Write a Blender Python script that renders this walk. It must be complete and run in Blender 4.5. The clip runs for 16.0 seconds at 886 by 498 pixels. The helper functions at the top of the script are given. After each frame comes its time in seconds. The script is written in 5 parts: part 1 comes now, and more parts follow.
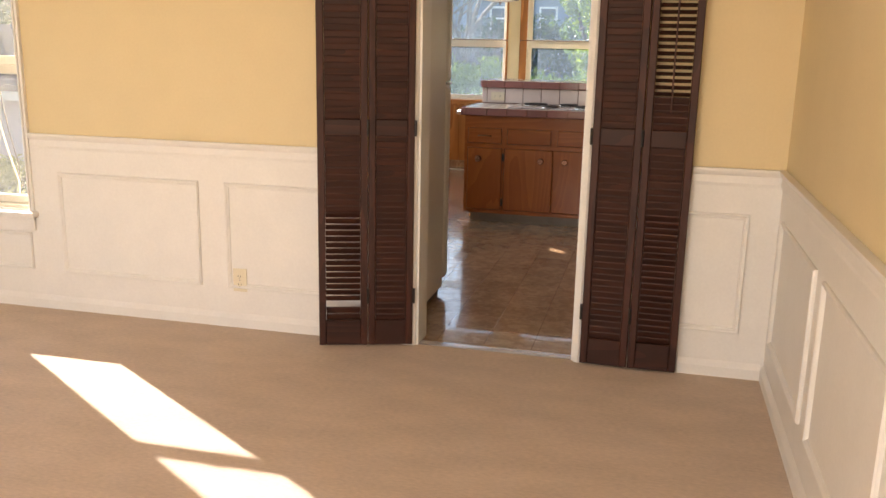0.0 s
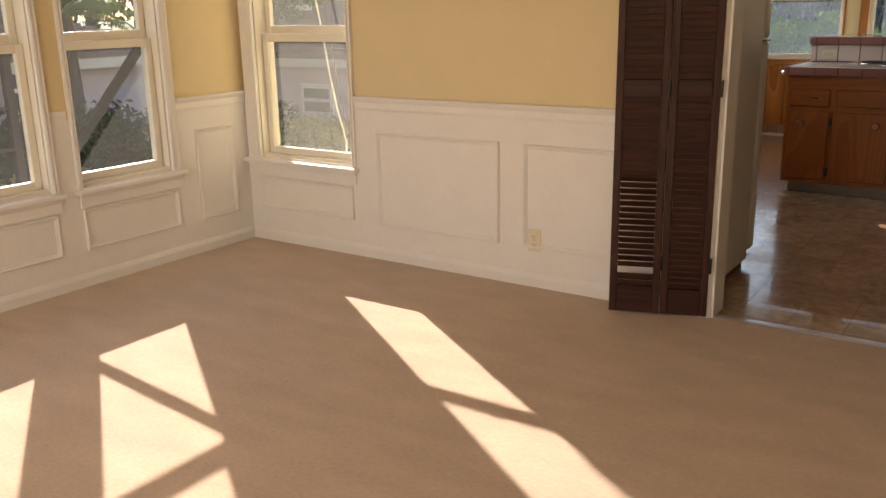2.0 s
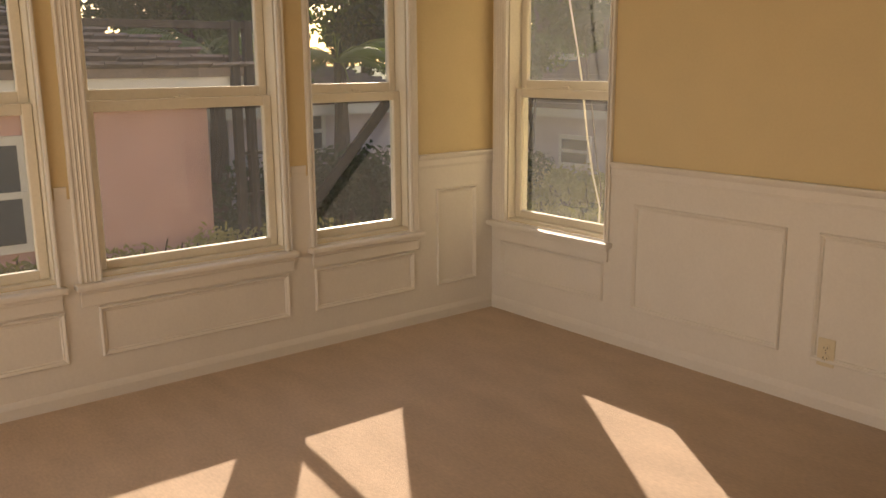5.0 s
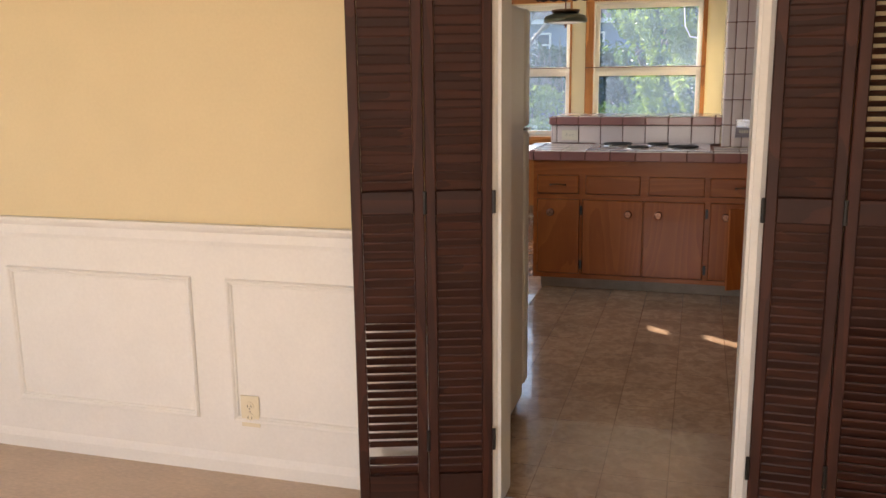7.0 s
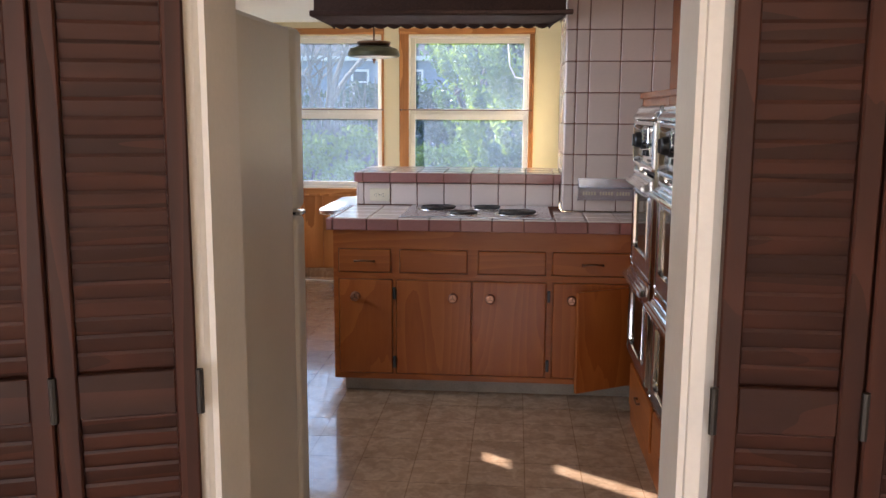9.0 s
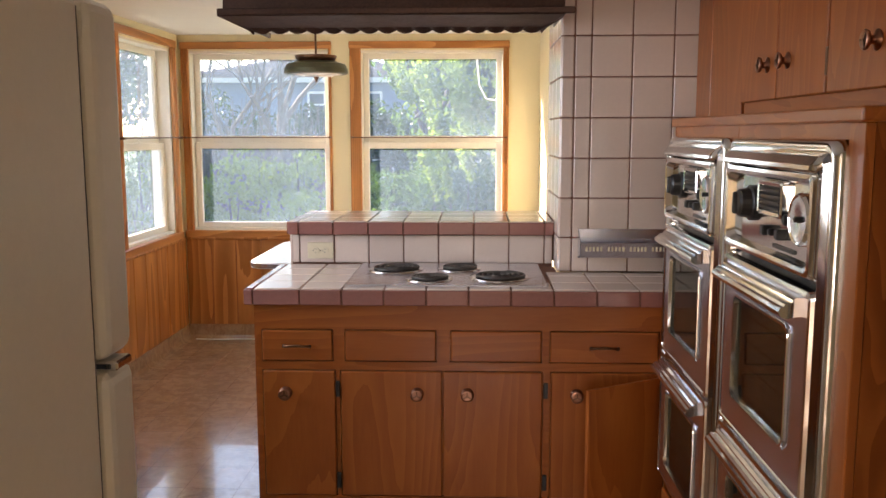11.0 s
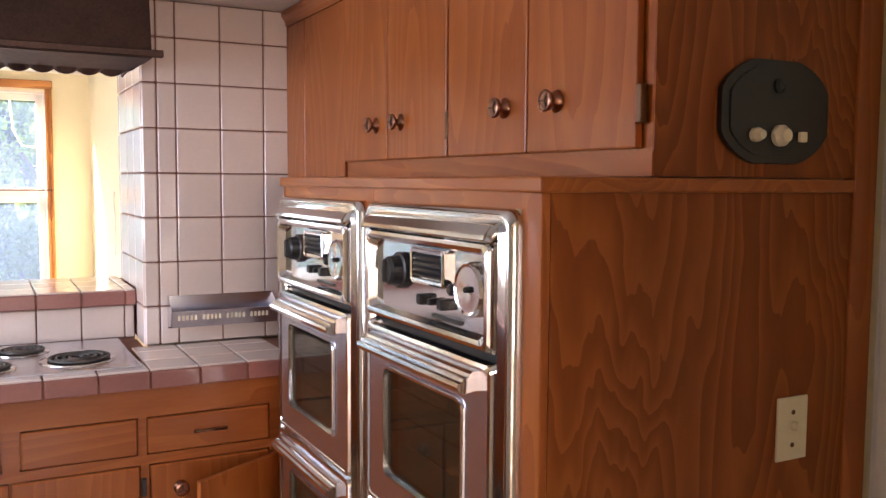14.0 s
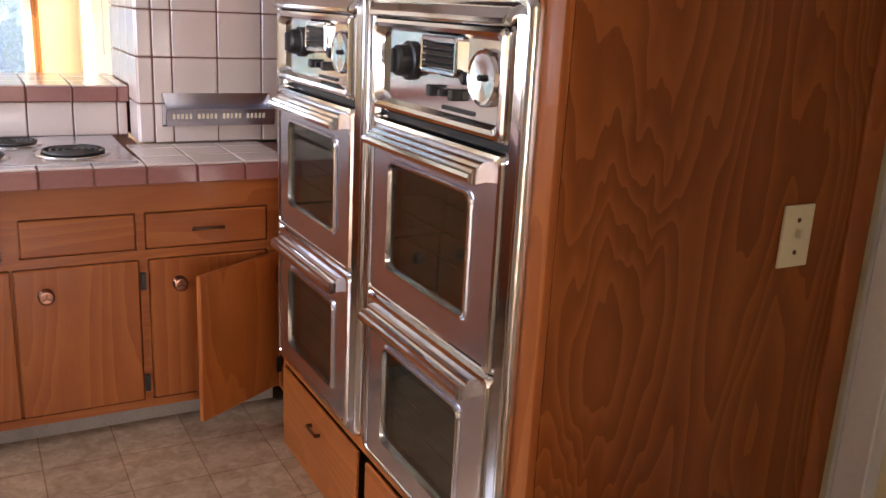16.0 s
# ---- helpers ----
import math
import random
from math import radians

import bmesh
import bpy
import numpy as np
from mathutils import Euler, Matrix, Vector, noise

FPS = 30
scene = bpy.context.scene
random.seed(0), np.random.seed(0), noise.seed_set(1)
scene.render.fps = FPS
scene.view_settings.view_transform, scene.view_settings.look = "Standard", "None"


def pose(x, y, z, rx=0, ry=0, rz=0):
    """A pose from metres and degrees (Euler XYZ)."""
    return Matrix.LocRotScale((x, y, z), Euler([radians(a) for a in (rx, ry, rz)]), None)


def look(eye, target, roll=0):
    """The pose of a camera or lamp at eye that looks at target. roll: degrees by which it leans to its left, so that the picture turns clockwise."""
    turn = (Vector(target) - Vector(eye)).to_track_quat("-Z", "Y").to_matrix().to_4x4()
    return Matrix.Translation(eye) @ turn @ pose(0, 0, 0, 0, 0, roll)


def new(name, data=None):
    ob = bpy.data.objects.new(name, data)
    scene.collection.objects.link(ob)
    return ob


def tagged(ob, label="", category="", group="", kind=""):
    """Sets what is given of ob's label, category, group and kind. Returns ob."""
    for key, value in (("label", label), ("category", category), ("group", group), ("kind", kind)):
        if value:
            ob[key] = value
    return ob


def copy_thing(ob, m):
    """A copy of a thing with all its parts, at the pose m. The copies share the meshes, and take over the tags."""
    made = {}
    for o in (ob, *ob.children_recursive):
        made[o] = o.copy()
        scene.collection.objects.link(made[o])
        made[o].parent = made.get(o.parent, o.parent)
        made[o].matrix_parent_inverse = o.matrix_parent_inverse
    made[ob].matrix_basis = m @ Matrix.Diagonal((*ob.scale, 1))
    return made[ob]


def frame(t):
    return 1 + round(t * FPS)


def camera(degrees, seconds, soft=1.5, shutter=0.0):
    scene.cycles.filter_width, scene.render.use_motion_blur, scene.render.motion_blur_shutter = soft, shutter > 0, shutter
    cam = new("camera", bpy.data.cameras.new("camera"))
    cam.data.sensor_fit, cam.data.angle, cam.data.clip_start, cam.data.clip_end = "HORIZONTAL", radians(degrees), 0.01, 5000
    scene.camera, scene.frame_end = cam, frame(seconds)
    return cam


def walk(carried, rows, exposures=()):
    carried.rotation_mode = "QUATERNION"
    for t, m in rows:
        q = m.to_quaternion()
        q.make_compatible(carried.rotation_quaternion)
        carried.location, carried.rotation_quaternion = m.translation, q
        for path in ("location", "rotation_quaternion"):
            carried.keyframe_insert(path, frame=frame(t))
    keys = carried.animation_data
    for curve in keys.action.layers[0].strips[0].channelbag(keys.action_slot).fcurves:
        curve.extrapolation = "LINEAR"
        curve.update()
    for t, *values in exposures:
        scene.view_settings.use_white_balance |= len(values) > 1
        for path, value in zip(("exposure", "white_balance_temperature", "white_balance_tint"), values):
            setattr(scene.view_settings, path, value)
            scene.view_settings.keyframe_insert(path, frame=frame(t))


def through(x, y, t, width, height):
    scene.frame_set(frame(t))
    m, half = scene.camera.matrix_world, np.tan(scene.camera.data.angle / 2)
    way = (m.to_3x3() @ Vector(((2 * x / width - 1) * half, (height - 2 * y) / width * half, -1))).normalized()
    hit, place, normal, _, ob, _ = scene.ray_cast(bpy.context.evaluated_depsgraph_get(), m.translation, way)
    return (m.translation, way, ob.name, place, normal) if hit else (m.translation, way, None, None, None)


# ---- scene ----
cam = camera(54.2, 16.0)
PATH = [
    (0, (1.061, -3.752, 1.376), (0.606, -1.859, 0.92), 1.2),
    (0.5, (1.072, -3.748, 1.364), (0.551, -1.891, 0.832), 0.7),
    (1, (1.099, -3.741, 1.361), (0.394, -1.953, 0.807), 0.1),
    (1.5, (1.126, -3.733, 1.366), (0.205, -2.048, 0.806), -0.2),
    (2, (1.133, -3.705, 1.361), (0.04, -2.118, 0.827), -1.1),
    (2.5, (0.982, -3.621, 1.366), (-0.209, -2.093, 0.872), -2.1),
    (3, (0.907, -3.496, 1.352), (-0.469, -2.124, 0.875), -2.0),
    (5.5, (0.704, -3.203, 1.394), (-0.823, -1.983, 0.97), -0.4),
    (6, (0.652, -3.09, 1.352), (-0.558, -1.549, 0.949), -1.1),
    (6.5, (0.632, -2.829, 1.4), (-0.231, -1.069, 1.001), -1.4),
    (7, (0.624, -2.589, 1.398), (0.068, -0.708, 1.005), -0.7),
    (7.5, (0.609, -2.283, 1.431), (0.3, -0.342, 1.059), -0.3),
    (8, (0.629, -1.947, 1.424), (0.38, 0.004, 1.057), -0.3),
    (8.5, (0.603, -1.607, 1.419), (0.365, 0.346, 1.058), 0.5),
    (9, (0.511, -1.289, 1.448), (0.349, 0.679, 1.133), 0.3),
    (11.5, (0.422, -0.01, 1.488), (0.397, 1.972, 1.222), -0.0),
    (12, (0.396, 0.065, 1.478), (0.535, 2.04, 1.195), 0.6),
    (12.5, (0.317, 0.122, 1.491), (0.8, 2.045, 1.232), 0.8),
    (13, (0.27, 0.136, 1.515), (1.048, 1.971, 1.346), 0.4),
    (13.5, (0.252, 0.122, 1.527), (1.177, 1.891, 1.421), 0.3),
    (14, (0.253, 0.13, 1.521), (1.192, 1.889, 1.367), 0.4),
    (14.5, (0.252, 0.142, 1.504), (1.179, 1.896, 1.252), 1.0),
    (15, (0.244, 0.157, 1.479), (1.176, 1.886, 1.1), 1.7),
    (15.5, (0.235, 0.162, 1.457), (1.17, 1.865, 0.984), 2.3),
    (16, (0.232, 0.17, 1.44), (1.171, 1.852, 0.903), 2.9),
]
EXPOSURES = [(0.0, 1.99, 6950, 17), (1.0, 1.51, 6950, 17), (2.0, 1.19, 7450, 18), (3.0, 1.40, 7750, 18), (4.2, 0.98, 8150, 18), (5.5, 0.39, 8550, 21), (6.0, 1.09, 8150, 19), (6.5, 1.58, 7550, 18), (7.0, 1.86, 6500, 18),
             (8.0, 2.25, 7400, 20), (8.5, 2.06, 7550, 21), (9.0, 2.08, 5950, 19), (11.5, 2.30, 7100, 21), (12.5, 2.03, 7300, 24), (13.5, 2.99, 6450, 26), (14.5, 2.93, 6250, 24), (15.0, 2.70, 6100, 23), (15.5, 2.73, 6100, 23), (16.0, 3.00, 6250, 24)]
walk(cam, [(t, look(eye, target, roll)) for t, eye, target, roll in PATH], EXPOSURES)

# ---- world, sun, exposure ----
SUN_DIR = Vector((0.828 * math.cos(radians(26.3)), -0.56 * math.cos(radians(26.3)), -math.sin(radians(26.3))))
world = bpy.data.worlds.new("sky")
scene.world = world
world.use_nodes = True
wn = world.node_tree.nodes
sky = wn.new("ShaderNodeTexSky")
sky.sky_type, sky.sun_disc = "NISHITA", False
sky.sun_elevation, sky.sun_rotation = radians(26.3), math.atan2(-SUN_DIR.x, -SUN_DIR.y)
world.node_tree.links.new(sky.outputs[0], wn["Background"].inputs[0])
wn["Background"].inputs[1].default_value = 0.15
sun = new("sun", bpy.data.lights.new("sun", "SUN"))
sun.data.energy, sun.data.angle, sun.data.color = 5.0, radians(0.5), (1.0, 0.95, 0.87)
sun.rotation_mode = "QUATERNION"
sun.rotation_quaternion = SUN_DIR.to_track_quat("-Z", "Y")


# ---- mesh helpers ----
def link(name, bm, material, parent=None, label="", smooth=False):
    me = bpy.data.meshes.new(name)
    bm.to_mesh(me)
    bm.free()
    if smooth:
        for p in me.polygons:
            p.use_smooth = True
    me.materials.append(material)
    ob = new(name, me)
    if parent is not None:
        ob.parent = parent
    if label:
        ob["label"] = label
    return ob


def part(name, bm, material, parent, label="", smooth=False):
    return link(name, bm, material, parent, label, smooth)


def box(bm, lo, hi, bevel=0.0, seg=1):
    """A box from its two corners, its edges rounded by bevel."""
    lo, hi = [min(a, b) for a, b in zip(lo, hi)], [max(a, b) for a, b in zip(lo, hi)]
    c = [(a + b) / 2 for a, b in zip(lo, hi)]
    m = Matrix.Translation(c) @ Matrix.Diagonal((*[b - a for a, b in zip(lo, hi)], 1))
    r = bmesh.ops.create_cube(bm, size=1, matrix=m)
    if bevel > 0:
        edges = list({e for v in r["verts"] for e in v.link_edges})
        bmesh.ops.bevel(bm, geom=edges, offset=bevel, segments=seg, profile=0.5, affect="EDGES")
    return bm


def boxes(*specs, bevel=0.0, seg=1):
    bm = bmesh.new()
    for lo, hi in specs:
        box(bm, lo, hi, bevel, seg)
    return bm


def lathe(bm, profile, m, steps=20):
    """A body of revolution: (radius, height) points turned round the local z axis."""
    rings = [[bm.verts.new(m @ Vector((r * math.cos(a), r * math.sin(a), h))) for a in (2 * math.pi * k / steps for k in range(steps))] for r, h in profile]
    for a, b in zip(rings, rings[1:]):
        for k in range(steps):
            bm.faces.new((a[k], a[(k + 1) % steps], b[(k + 1) % steps], b[k]))
    bm.faces.new(rings[0][::-1])
    bm.faces.new(rings[-1])
    return bm


def tube(bm, pts, r, steps=8):
    """A round bar along the points."""
    pts = [Vector(p) for p in pts]
    rings = []
    for i, p in enumerate(pts):
        d = (pts[min(i + 1, len(pts) - 1)] - pts[max(i - 1, 0)]).normalized()
        q = d.to_track_quat("Z", "Y")
        rr = r[i] if isinstance(r, (list, tuple)) else r
        rings.append([bm.verts.new(p + q @ Vector((rr * math.cos(a), rr * math.sin(a), 0))) for a in (2 * math.pi * k / steps for k in range(steps))])
    for a, b in zip(rings, rings[1:]):
        for k in range(steps):
            bm.faces.new((a[k], a[(k + 1) % steps], b[(k + 1) % steps], b[k]))
    bm.faces.new(rings[0][::-1])
    bm.faces.new(rings[-1])
    return bm


def prism(bm, outline, axis, a, b):
    """An outline of (u, v) points pushed along an axis from a to b; u and v are the other two axes in order."""
    def at(u, v, w):
        return {"x": (w, u, v), "y": (u, w, v), "z": (u, v, w)}[axis]
    one = [bm.verts.new(at(u, v, a)) for u, v in outline]
    two = [bm.verts.new(at(u, v, b)) for u, v in outline]
    n = len(outline)
    for k in range(n):
        bm.faces.new((one[k], one[(k + 1) % n], two[(k + 1) % n], two[k]))
    bm.faces.new(one[::-1])
    bm.faces.new(two)
    bmesh.ops.recalc_face_normals(bm, faces=bm.faces[:])
    return bm


def thing(name, place, label, category, group="", rz=0.0):
    ob = new(name)
    ob.matrix_basis = pose(*place, 0, 0, rz)
    return tagged(ob, label, category, group)


def structure(name, bm, material, label="", smooth=False):
    ob = link(name, bm, material, None, label, smooth)
    ob["kind"] = "structure"
    return ob


# ---- materials ----
def mat(name, color, rough=0.5, metal=0.0, vary=0.08, scale=6.0, bump=0.0, bscale=80.0, spec=0.5, coat=0.0, stretch=(1, 1, 1), island=0.0):
    """A surface with tone that varies at two scales, and fine relief."""
    m = bpy.data.materials.new(name)
    m.use_nodes = True
    nt = m.node_tree
    n, l = nt.nodes, nt.links
    b = n["Principled BSDF"]
    b.inputs["Roughness"].default_value, b.inputs["Metallic"].default_value = rough, metal
    b.inputs["Specular IOR Level"].default_value, b.inputs["Coat Weight"].default_value = spec, coat
    tc, mp = n.new("ShaderNodeTexCoord"), n.new("ShaderNodeMapping")
    mp.inputs["Scale"].default_value = stretch
    l.new(tc.outputs["Object"], mp.inputs["Vector"])
    big, small = n.new("ShaderNodeTexNoise"), n.new("ShaderNodeTexNoise")
    big.inputs["Scale"].default_value, big.inputs["Detail"].default_value = scale, 4
    small.inputs["Scale"].default_value, small.inputs["Detail"].default_value = scale * 14, 3
    add = n.new("ShaderNodeMath")
    add.operation = "MULTIPLY_ADD"
    add.inputs[1].default_value = 0.5
    for t in (big, small):
        l.new(mp.outputs[0], t.inputs["Vector"])
    half = n.new("ShaderNodeMath")
    half.operation, half.inputs[1].default_value = "MULTIPLY", 0.5
    l.new(small.outputs[0], half.inputs[0])
    l.new(big.outputs[0], add.inputs[0])
    l.new(half.outputs[0], add.inputs[2])
    ramp = n.new("ShaderNodeValToRGB")
    c = Vector(color)
    ramp.color_ramp.elements[0].position, ramp.color_ramp.elements[1].position = 0.3, 0.7
    ramp.color_ramp.elements[0].color = (*(c * (1 - vary)), 1)
    ramp.color_ramp.elements[1].color = (*[min(1, v) for v in c * (1 + vary)], 1)
    l.new(add.outputs[0], ramp.inputs[0])
    out = ramp.outputs[0]
    if island > 0:
        info, hsv, mr = n.new("ShaderNodeObjectInfo"), n.new("ShaderNodeHueSaturation"), n.new("ShaderNodeMapRange")
        mr.inputs["To Min"].default_value, mr.inputs["To Max"].default_value = 1 - island, 1 + island
        l.new(info.outputs["Random"], mr.inputs["Value"])
        l.new(mr.outputs[0], hsv.inputs["Value"])
        l.new(out, hsv.inputs["Color"])
        out = hsv.outputs[0]
    l.new(out, b.inputs["Base Color"])
    if bump > 0:
        bt, bp = n.new("ShaderNodeTexNoise"), n.new("ShaderNodeBump")
        bt.inputs["Scale"].default_value, bt.inputs["Detail"].default_value = bscale, 3
        bp.inputs["Strength"].default_value, bp.inputs["Distance"].default_value = bump, 0.01
        l.new(mp.outputs[0], bt.inputs["Vector"])
        l.new(bt.outputs[0], bp.inputs["Height"])
        l.new(bp.outputs[0], b.inputs["Normal"])
    return m


M_WHITE = mat("white_paint", (0.78, 0.75, 0.70), 0.42, vary=0.04, bump=0.05, bscale=60)
M_YELLOW = mat("yellow_paint", (0.72, 0.585, 0.35), 0.7, vary=0.03, bump=0.06, bscale=90)
M_CEIL = mat("ceiling_paint", (0.75, 0.72, 0.66), 0.8, vary=0.03, bump=0.08, bscale=70)
M_CARPET = mat("carpet", (0.63, 0.50, 0.395), 0.95, vary=0.14, scale=4.5, bump=0.5, bscale=300, spec=0.1, stretch=(0.7, 1.6, 1))
M_PINKTILE = mat("pink_tile", (0.72, 0.60, 0.53), 0.12, vary=0.03, island=0.04)
M_MAUVE = mat("mauve_edge_tile", (0.31, 0.135, 0.115), 0.12, vary=0.08, island=0.08)
M_GROUT = mat("red_grout", (0.22, 0.095, 0.06), 0.85, vary=0.15)
M_CHROME = mat("chrome", (0.72, 0.71, 0.70), 0.1, 1.0, vary=0.04)
M_STEEL = mat("brushed_steel", (0.66, 0.68, 0.76), 0.24, 1.0, vary=0.08)
M_FRIDGE = mat("fridge_enamel", (0.70, 0.66, 0.58), 0.3, vary=0.03, bump=0.05, bscale=200)
M_BLACK = mat("black_plastic", (0.015, 0.013, 0.012), 0.35, vary=0.2)



def wood(name, dark, light, rough=0.36, axis="z", scale=9.0, warp=2.5, fine=0.25, coat=0.1, grain=7.0, long=0.12, spec=0.35):
    """Varnished wood: flame-shaped growth bands that run along an axis, jagged, with fine pores and hand-worn blotches."""
    m = bpy.data.materials.new(name)
    m.use_nodes = True
    n, l = m.node_tree.nodes, m.node_tree.links
    b = n["Principled BSDF"]
    b.inputs["Roughness"].default_value, b.inputs["Coat Weight"].default_value, b.inputs["Coat Roughness"].default_value = rough, coat, 0.12
    b.inputs["Specular IOR Level"].default_value = spec
    tc, mp = n.new("ShaderNodeTexCoord"), n.new("ShaderNodeMapping")
    mp.inputs["Scale"].default_value = (long if axis == "x" else 1, long if axis == "y" else 1, long if axis == "z" else 1)
    info, addv = n.new("ShaderNodeObjectInfo"), n.new("ShaderNodeVectorMath")
    addv.operation = "MULTIPLY_ADD"
    addv.inputs[1].default_value = (3.1, 5.3, 2.7)
    l.new(info.outputs["Random"], addv.inputs[0])
    l.new(tc.outputs["Object"], addv.inputs[2])
    # jags: the bands are pulled along the grain in narrow tongues
    jag, jagv, pulled = n.new("ShaderNodeTexNoise"), n.new("ShaderNodeVectorMath"), n.new("ShaderNodeVectorMath")
    jmp = n.new("ShaderNodeMapping")
    jmp.inputs["Scale"].default_value = (0.25 if axis == "x" else 1, 0.25 if axis == "y" else 1, 0.25 if axis == "z" else 1)
    jag.inputs["Scale"].default_value, jag.inputs["Detail"].default_value = 16, 2
    l.new(addv.outputs[0], jmp.inputs["Vector"])
    l.new(jmp.outputs[0], jag.inputs["Vector"])
    jagv.operation = "SCALE"
    jagv.inputs[0].default_value = (1.0 if axis == "x" else 0.02, 1.0 if axis == "y" else 0.02, 1.0 if axis == "z" else 0.02)
    jsc = n.new("ShaderNodeMath")
    jsc.operation, jsc.inputs[1].default_value = "MULTIPLY", 0.32
    l.new(jag.outputs[0], jsc.inputs[0])
    l.new(jsc.outputs[0], jagv.inputs["Scale"])
    pulled.operation = "ADD"
    l.new(addv.outputs[0], pulled.inputs[0])
    l.new(jagv.outputs[0], pulled.inputs[1])
    l.new(pulled.outputs[0], mp.inputs["Vector"])
    base = n.new("ShaderNodeTexNoise")
    base.inputs["Scale"].default_value, base.inputs["Detail"].default_value = scale * 0.35, 1
    l.new(mp.outputs[0], base.inputs["Vector"])
    ring = n.new("ShaderNodeMath")
    ring.operation, ring.inputs[1].default_value = "MULTIPLY", grain * warp
    l.new(base.outputs[0], ring.inputs[0])
    frac, edge = n.new("ShaderNodeMath"), n.new("ShaderNodeMath")
    frac.operation, frac.inputs[1].default_value = "FRACT", 1.0
    edge.operation, edge.inputs[1].default_value = "POWER", 1.8
    l.new(ring.outputs[0], frac.inputs[0])
    l.new(frac.outputs[0], edge.inputs[0])
    pore = n.new("ShaderNodeTexNoise")
    pore.inputs["Scale"].default_value, pore.inputs["Detail"].default_value = 90, 4
    l.new(mp.outputs[0], pore.inputs["Vector"])
    blot = n.new("ShaderNodeTexNoise")
    blot.inputs["Scale"].default_value, blot.inputs["Detail"].default_value = 3.5, 4
    l.new(addv.outputs[0], blot.inputs["Vector"])
    mixed = n.new("ShaderNodeMix")
    mixed.inputs["Factor"].default_value = fine
    l.new(edge.outputs[0], mixed.inputs[2])
    l.new(pore.outputs[0], mixed.inputs[3])
    more = n.new("ShaderNodeMix")
    more.inputs["Factor"].default_value = 0.42
    l.new(mixed.outputs[0], more.inputs[2])
    l.new(blot.outputs[0], more.inputs[3])
    ramp = n.new("ShaderNodeValToRGB")
    ramp.color_ramp.elements[0].position, ramp.color_ramp.elements[1].position = 0.26, 0.66
    ramp.color_ramp.elements[0].color, ramp.color_ramp.elements[1].color = (*dark, 1), (*light, 1)
    l.new(more.outputs[0], ramp.inputs[0])
    l.new(ramp.outputs[0], b.inputs["Base Color"])
    bp = n.new("ShaderNodeBump")
    bp.inputs["Strength"].default_value, bp.inputs["Distance"].default_value = 0.1, 0.003
    l.new(pore.outputs[0], bp.inputs["Height"])
    l.new(bp.outputs[0], b.inputs["Normal"])
    return m


def leafy(name, color, through=0.4):
    """Leaves: diffuse with light passing through them."""
    m = mat(name, color, 0.45, vary=0.35, scale=1.5, spec=0.4)
    n, l = m.node_tree.nodes, m.node_tree.links
    tr, mx = n.new("ShaderNodeBsdfTranslucent"), n.new("ShaderNodeMixShader")
    tr.inputs[0].default_value = (color[0] * 1.8, color[1] * 1.9, color[2] * 1.1, 1)
    mx.inputs[0].default_value = through
    l.new(n["Principled BSDF"].outputs[0], mx.inputs[1])
    l.new(tr.outputs[0], mx.inputs[2])
    l.new(mx.outputs[0], n["Material Output"].inputs[0])
    return m


def glass(name, haze=0.06, tint=(0.93, 0.95, 0.95), film=(0.9, 0.9, 0.88), shine=0.03):
    """A window pane: clear, a little glossy, with a film of dust that catches the light."""
    m = bpy.data.materials.new(name)
    m.use_nodes = True
    n, l = m.node_tree.nodes, m.node_tree.links
    n.remove(n["Principled BSDF"])
    clear, gloss, dust = n.new("ShaderNodeBsdfTransparent"), n.new("ShaderNodeBsdfGlossy"), n.new("ShaderNodeBsdfTranslucent")
    tc, cloud, scale = n.new("ShaderNodeTexCoord"), n.new("ShaderNodeTexNoise"), n.new("ShaderNodeMapRange")
    clear.inputs[0].default_value = (*tint, 1)
    gloss.inputs[1].default_value = 0.02
    dust.inputs[0].default_value = (*film, 1)
    cloud.inputs["Scale"].default_value, cloud.inputs["Detail"].default_value = 1.8, 7
    l.new(tc.outputs["Object"], cloud.inputs["Vector"])
    scale.inputs["From Min"].default_value, scale.inputs["From Max"].default_value = 0.3, 0.75
    scale.inputs["To Min"].default_value, scale.inputs["To Max"].default_value = haze * 0.7, haze * 1.3
    l.new(cloud.outputs[0], scale.inputs["Value"])
    one, two, fr = n.new("ShaderNodeMixShader"), n.new("ShaderNodeMixShader"), n.new("ShaderNodeLayerWeight")
    curve, gain = n.new("ShaderNodeMath"), n.new("ShaderNodeMath")
    curve.operation, curve.inputs[1].default_value = "POWER", 4.0
    gain.operation, gain.inputs[1].default_value, gain.inputs[2].default_value = "MULTIPLY_ADD", 0.5, shine
    l.new(fr.outputs["Facing"], curve.inputs[0])
    l.new(curve.outputs[0], gain.inputs[0])
    l.new(scale.outputs[0], one.inputs[0])
    l.new(clear.outputs[0], one.inputs[1])
    l.new(dust.outputs[0], one.inputs[2])
    l.new(gain.outputs[0], two.inputs[0])
    l.new(one.outputs[0], two.inputs[1])
    l.new(gloss.outputs[0], two.inputs[2])
    l.new(two.outputs[0], n["Material Output"].inputs[0])
    return m


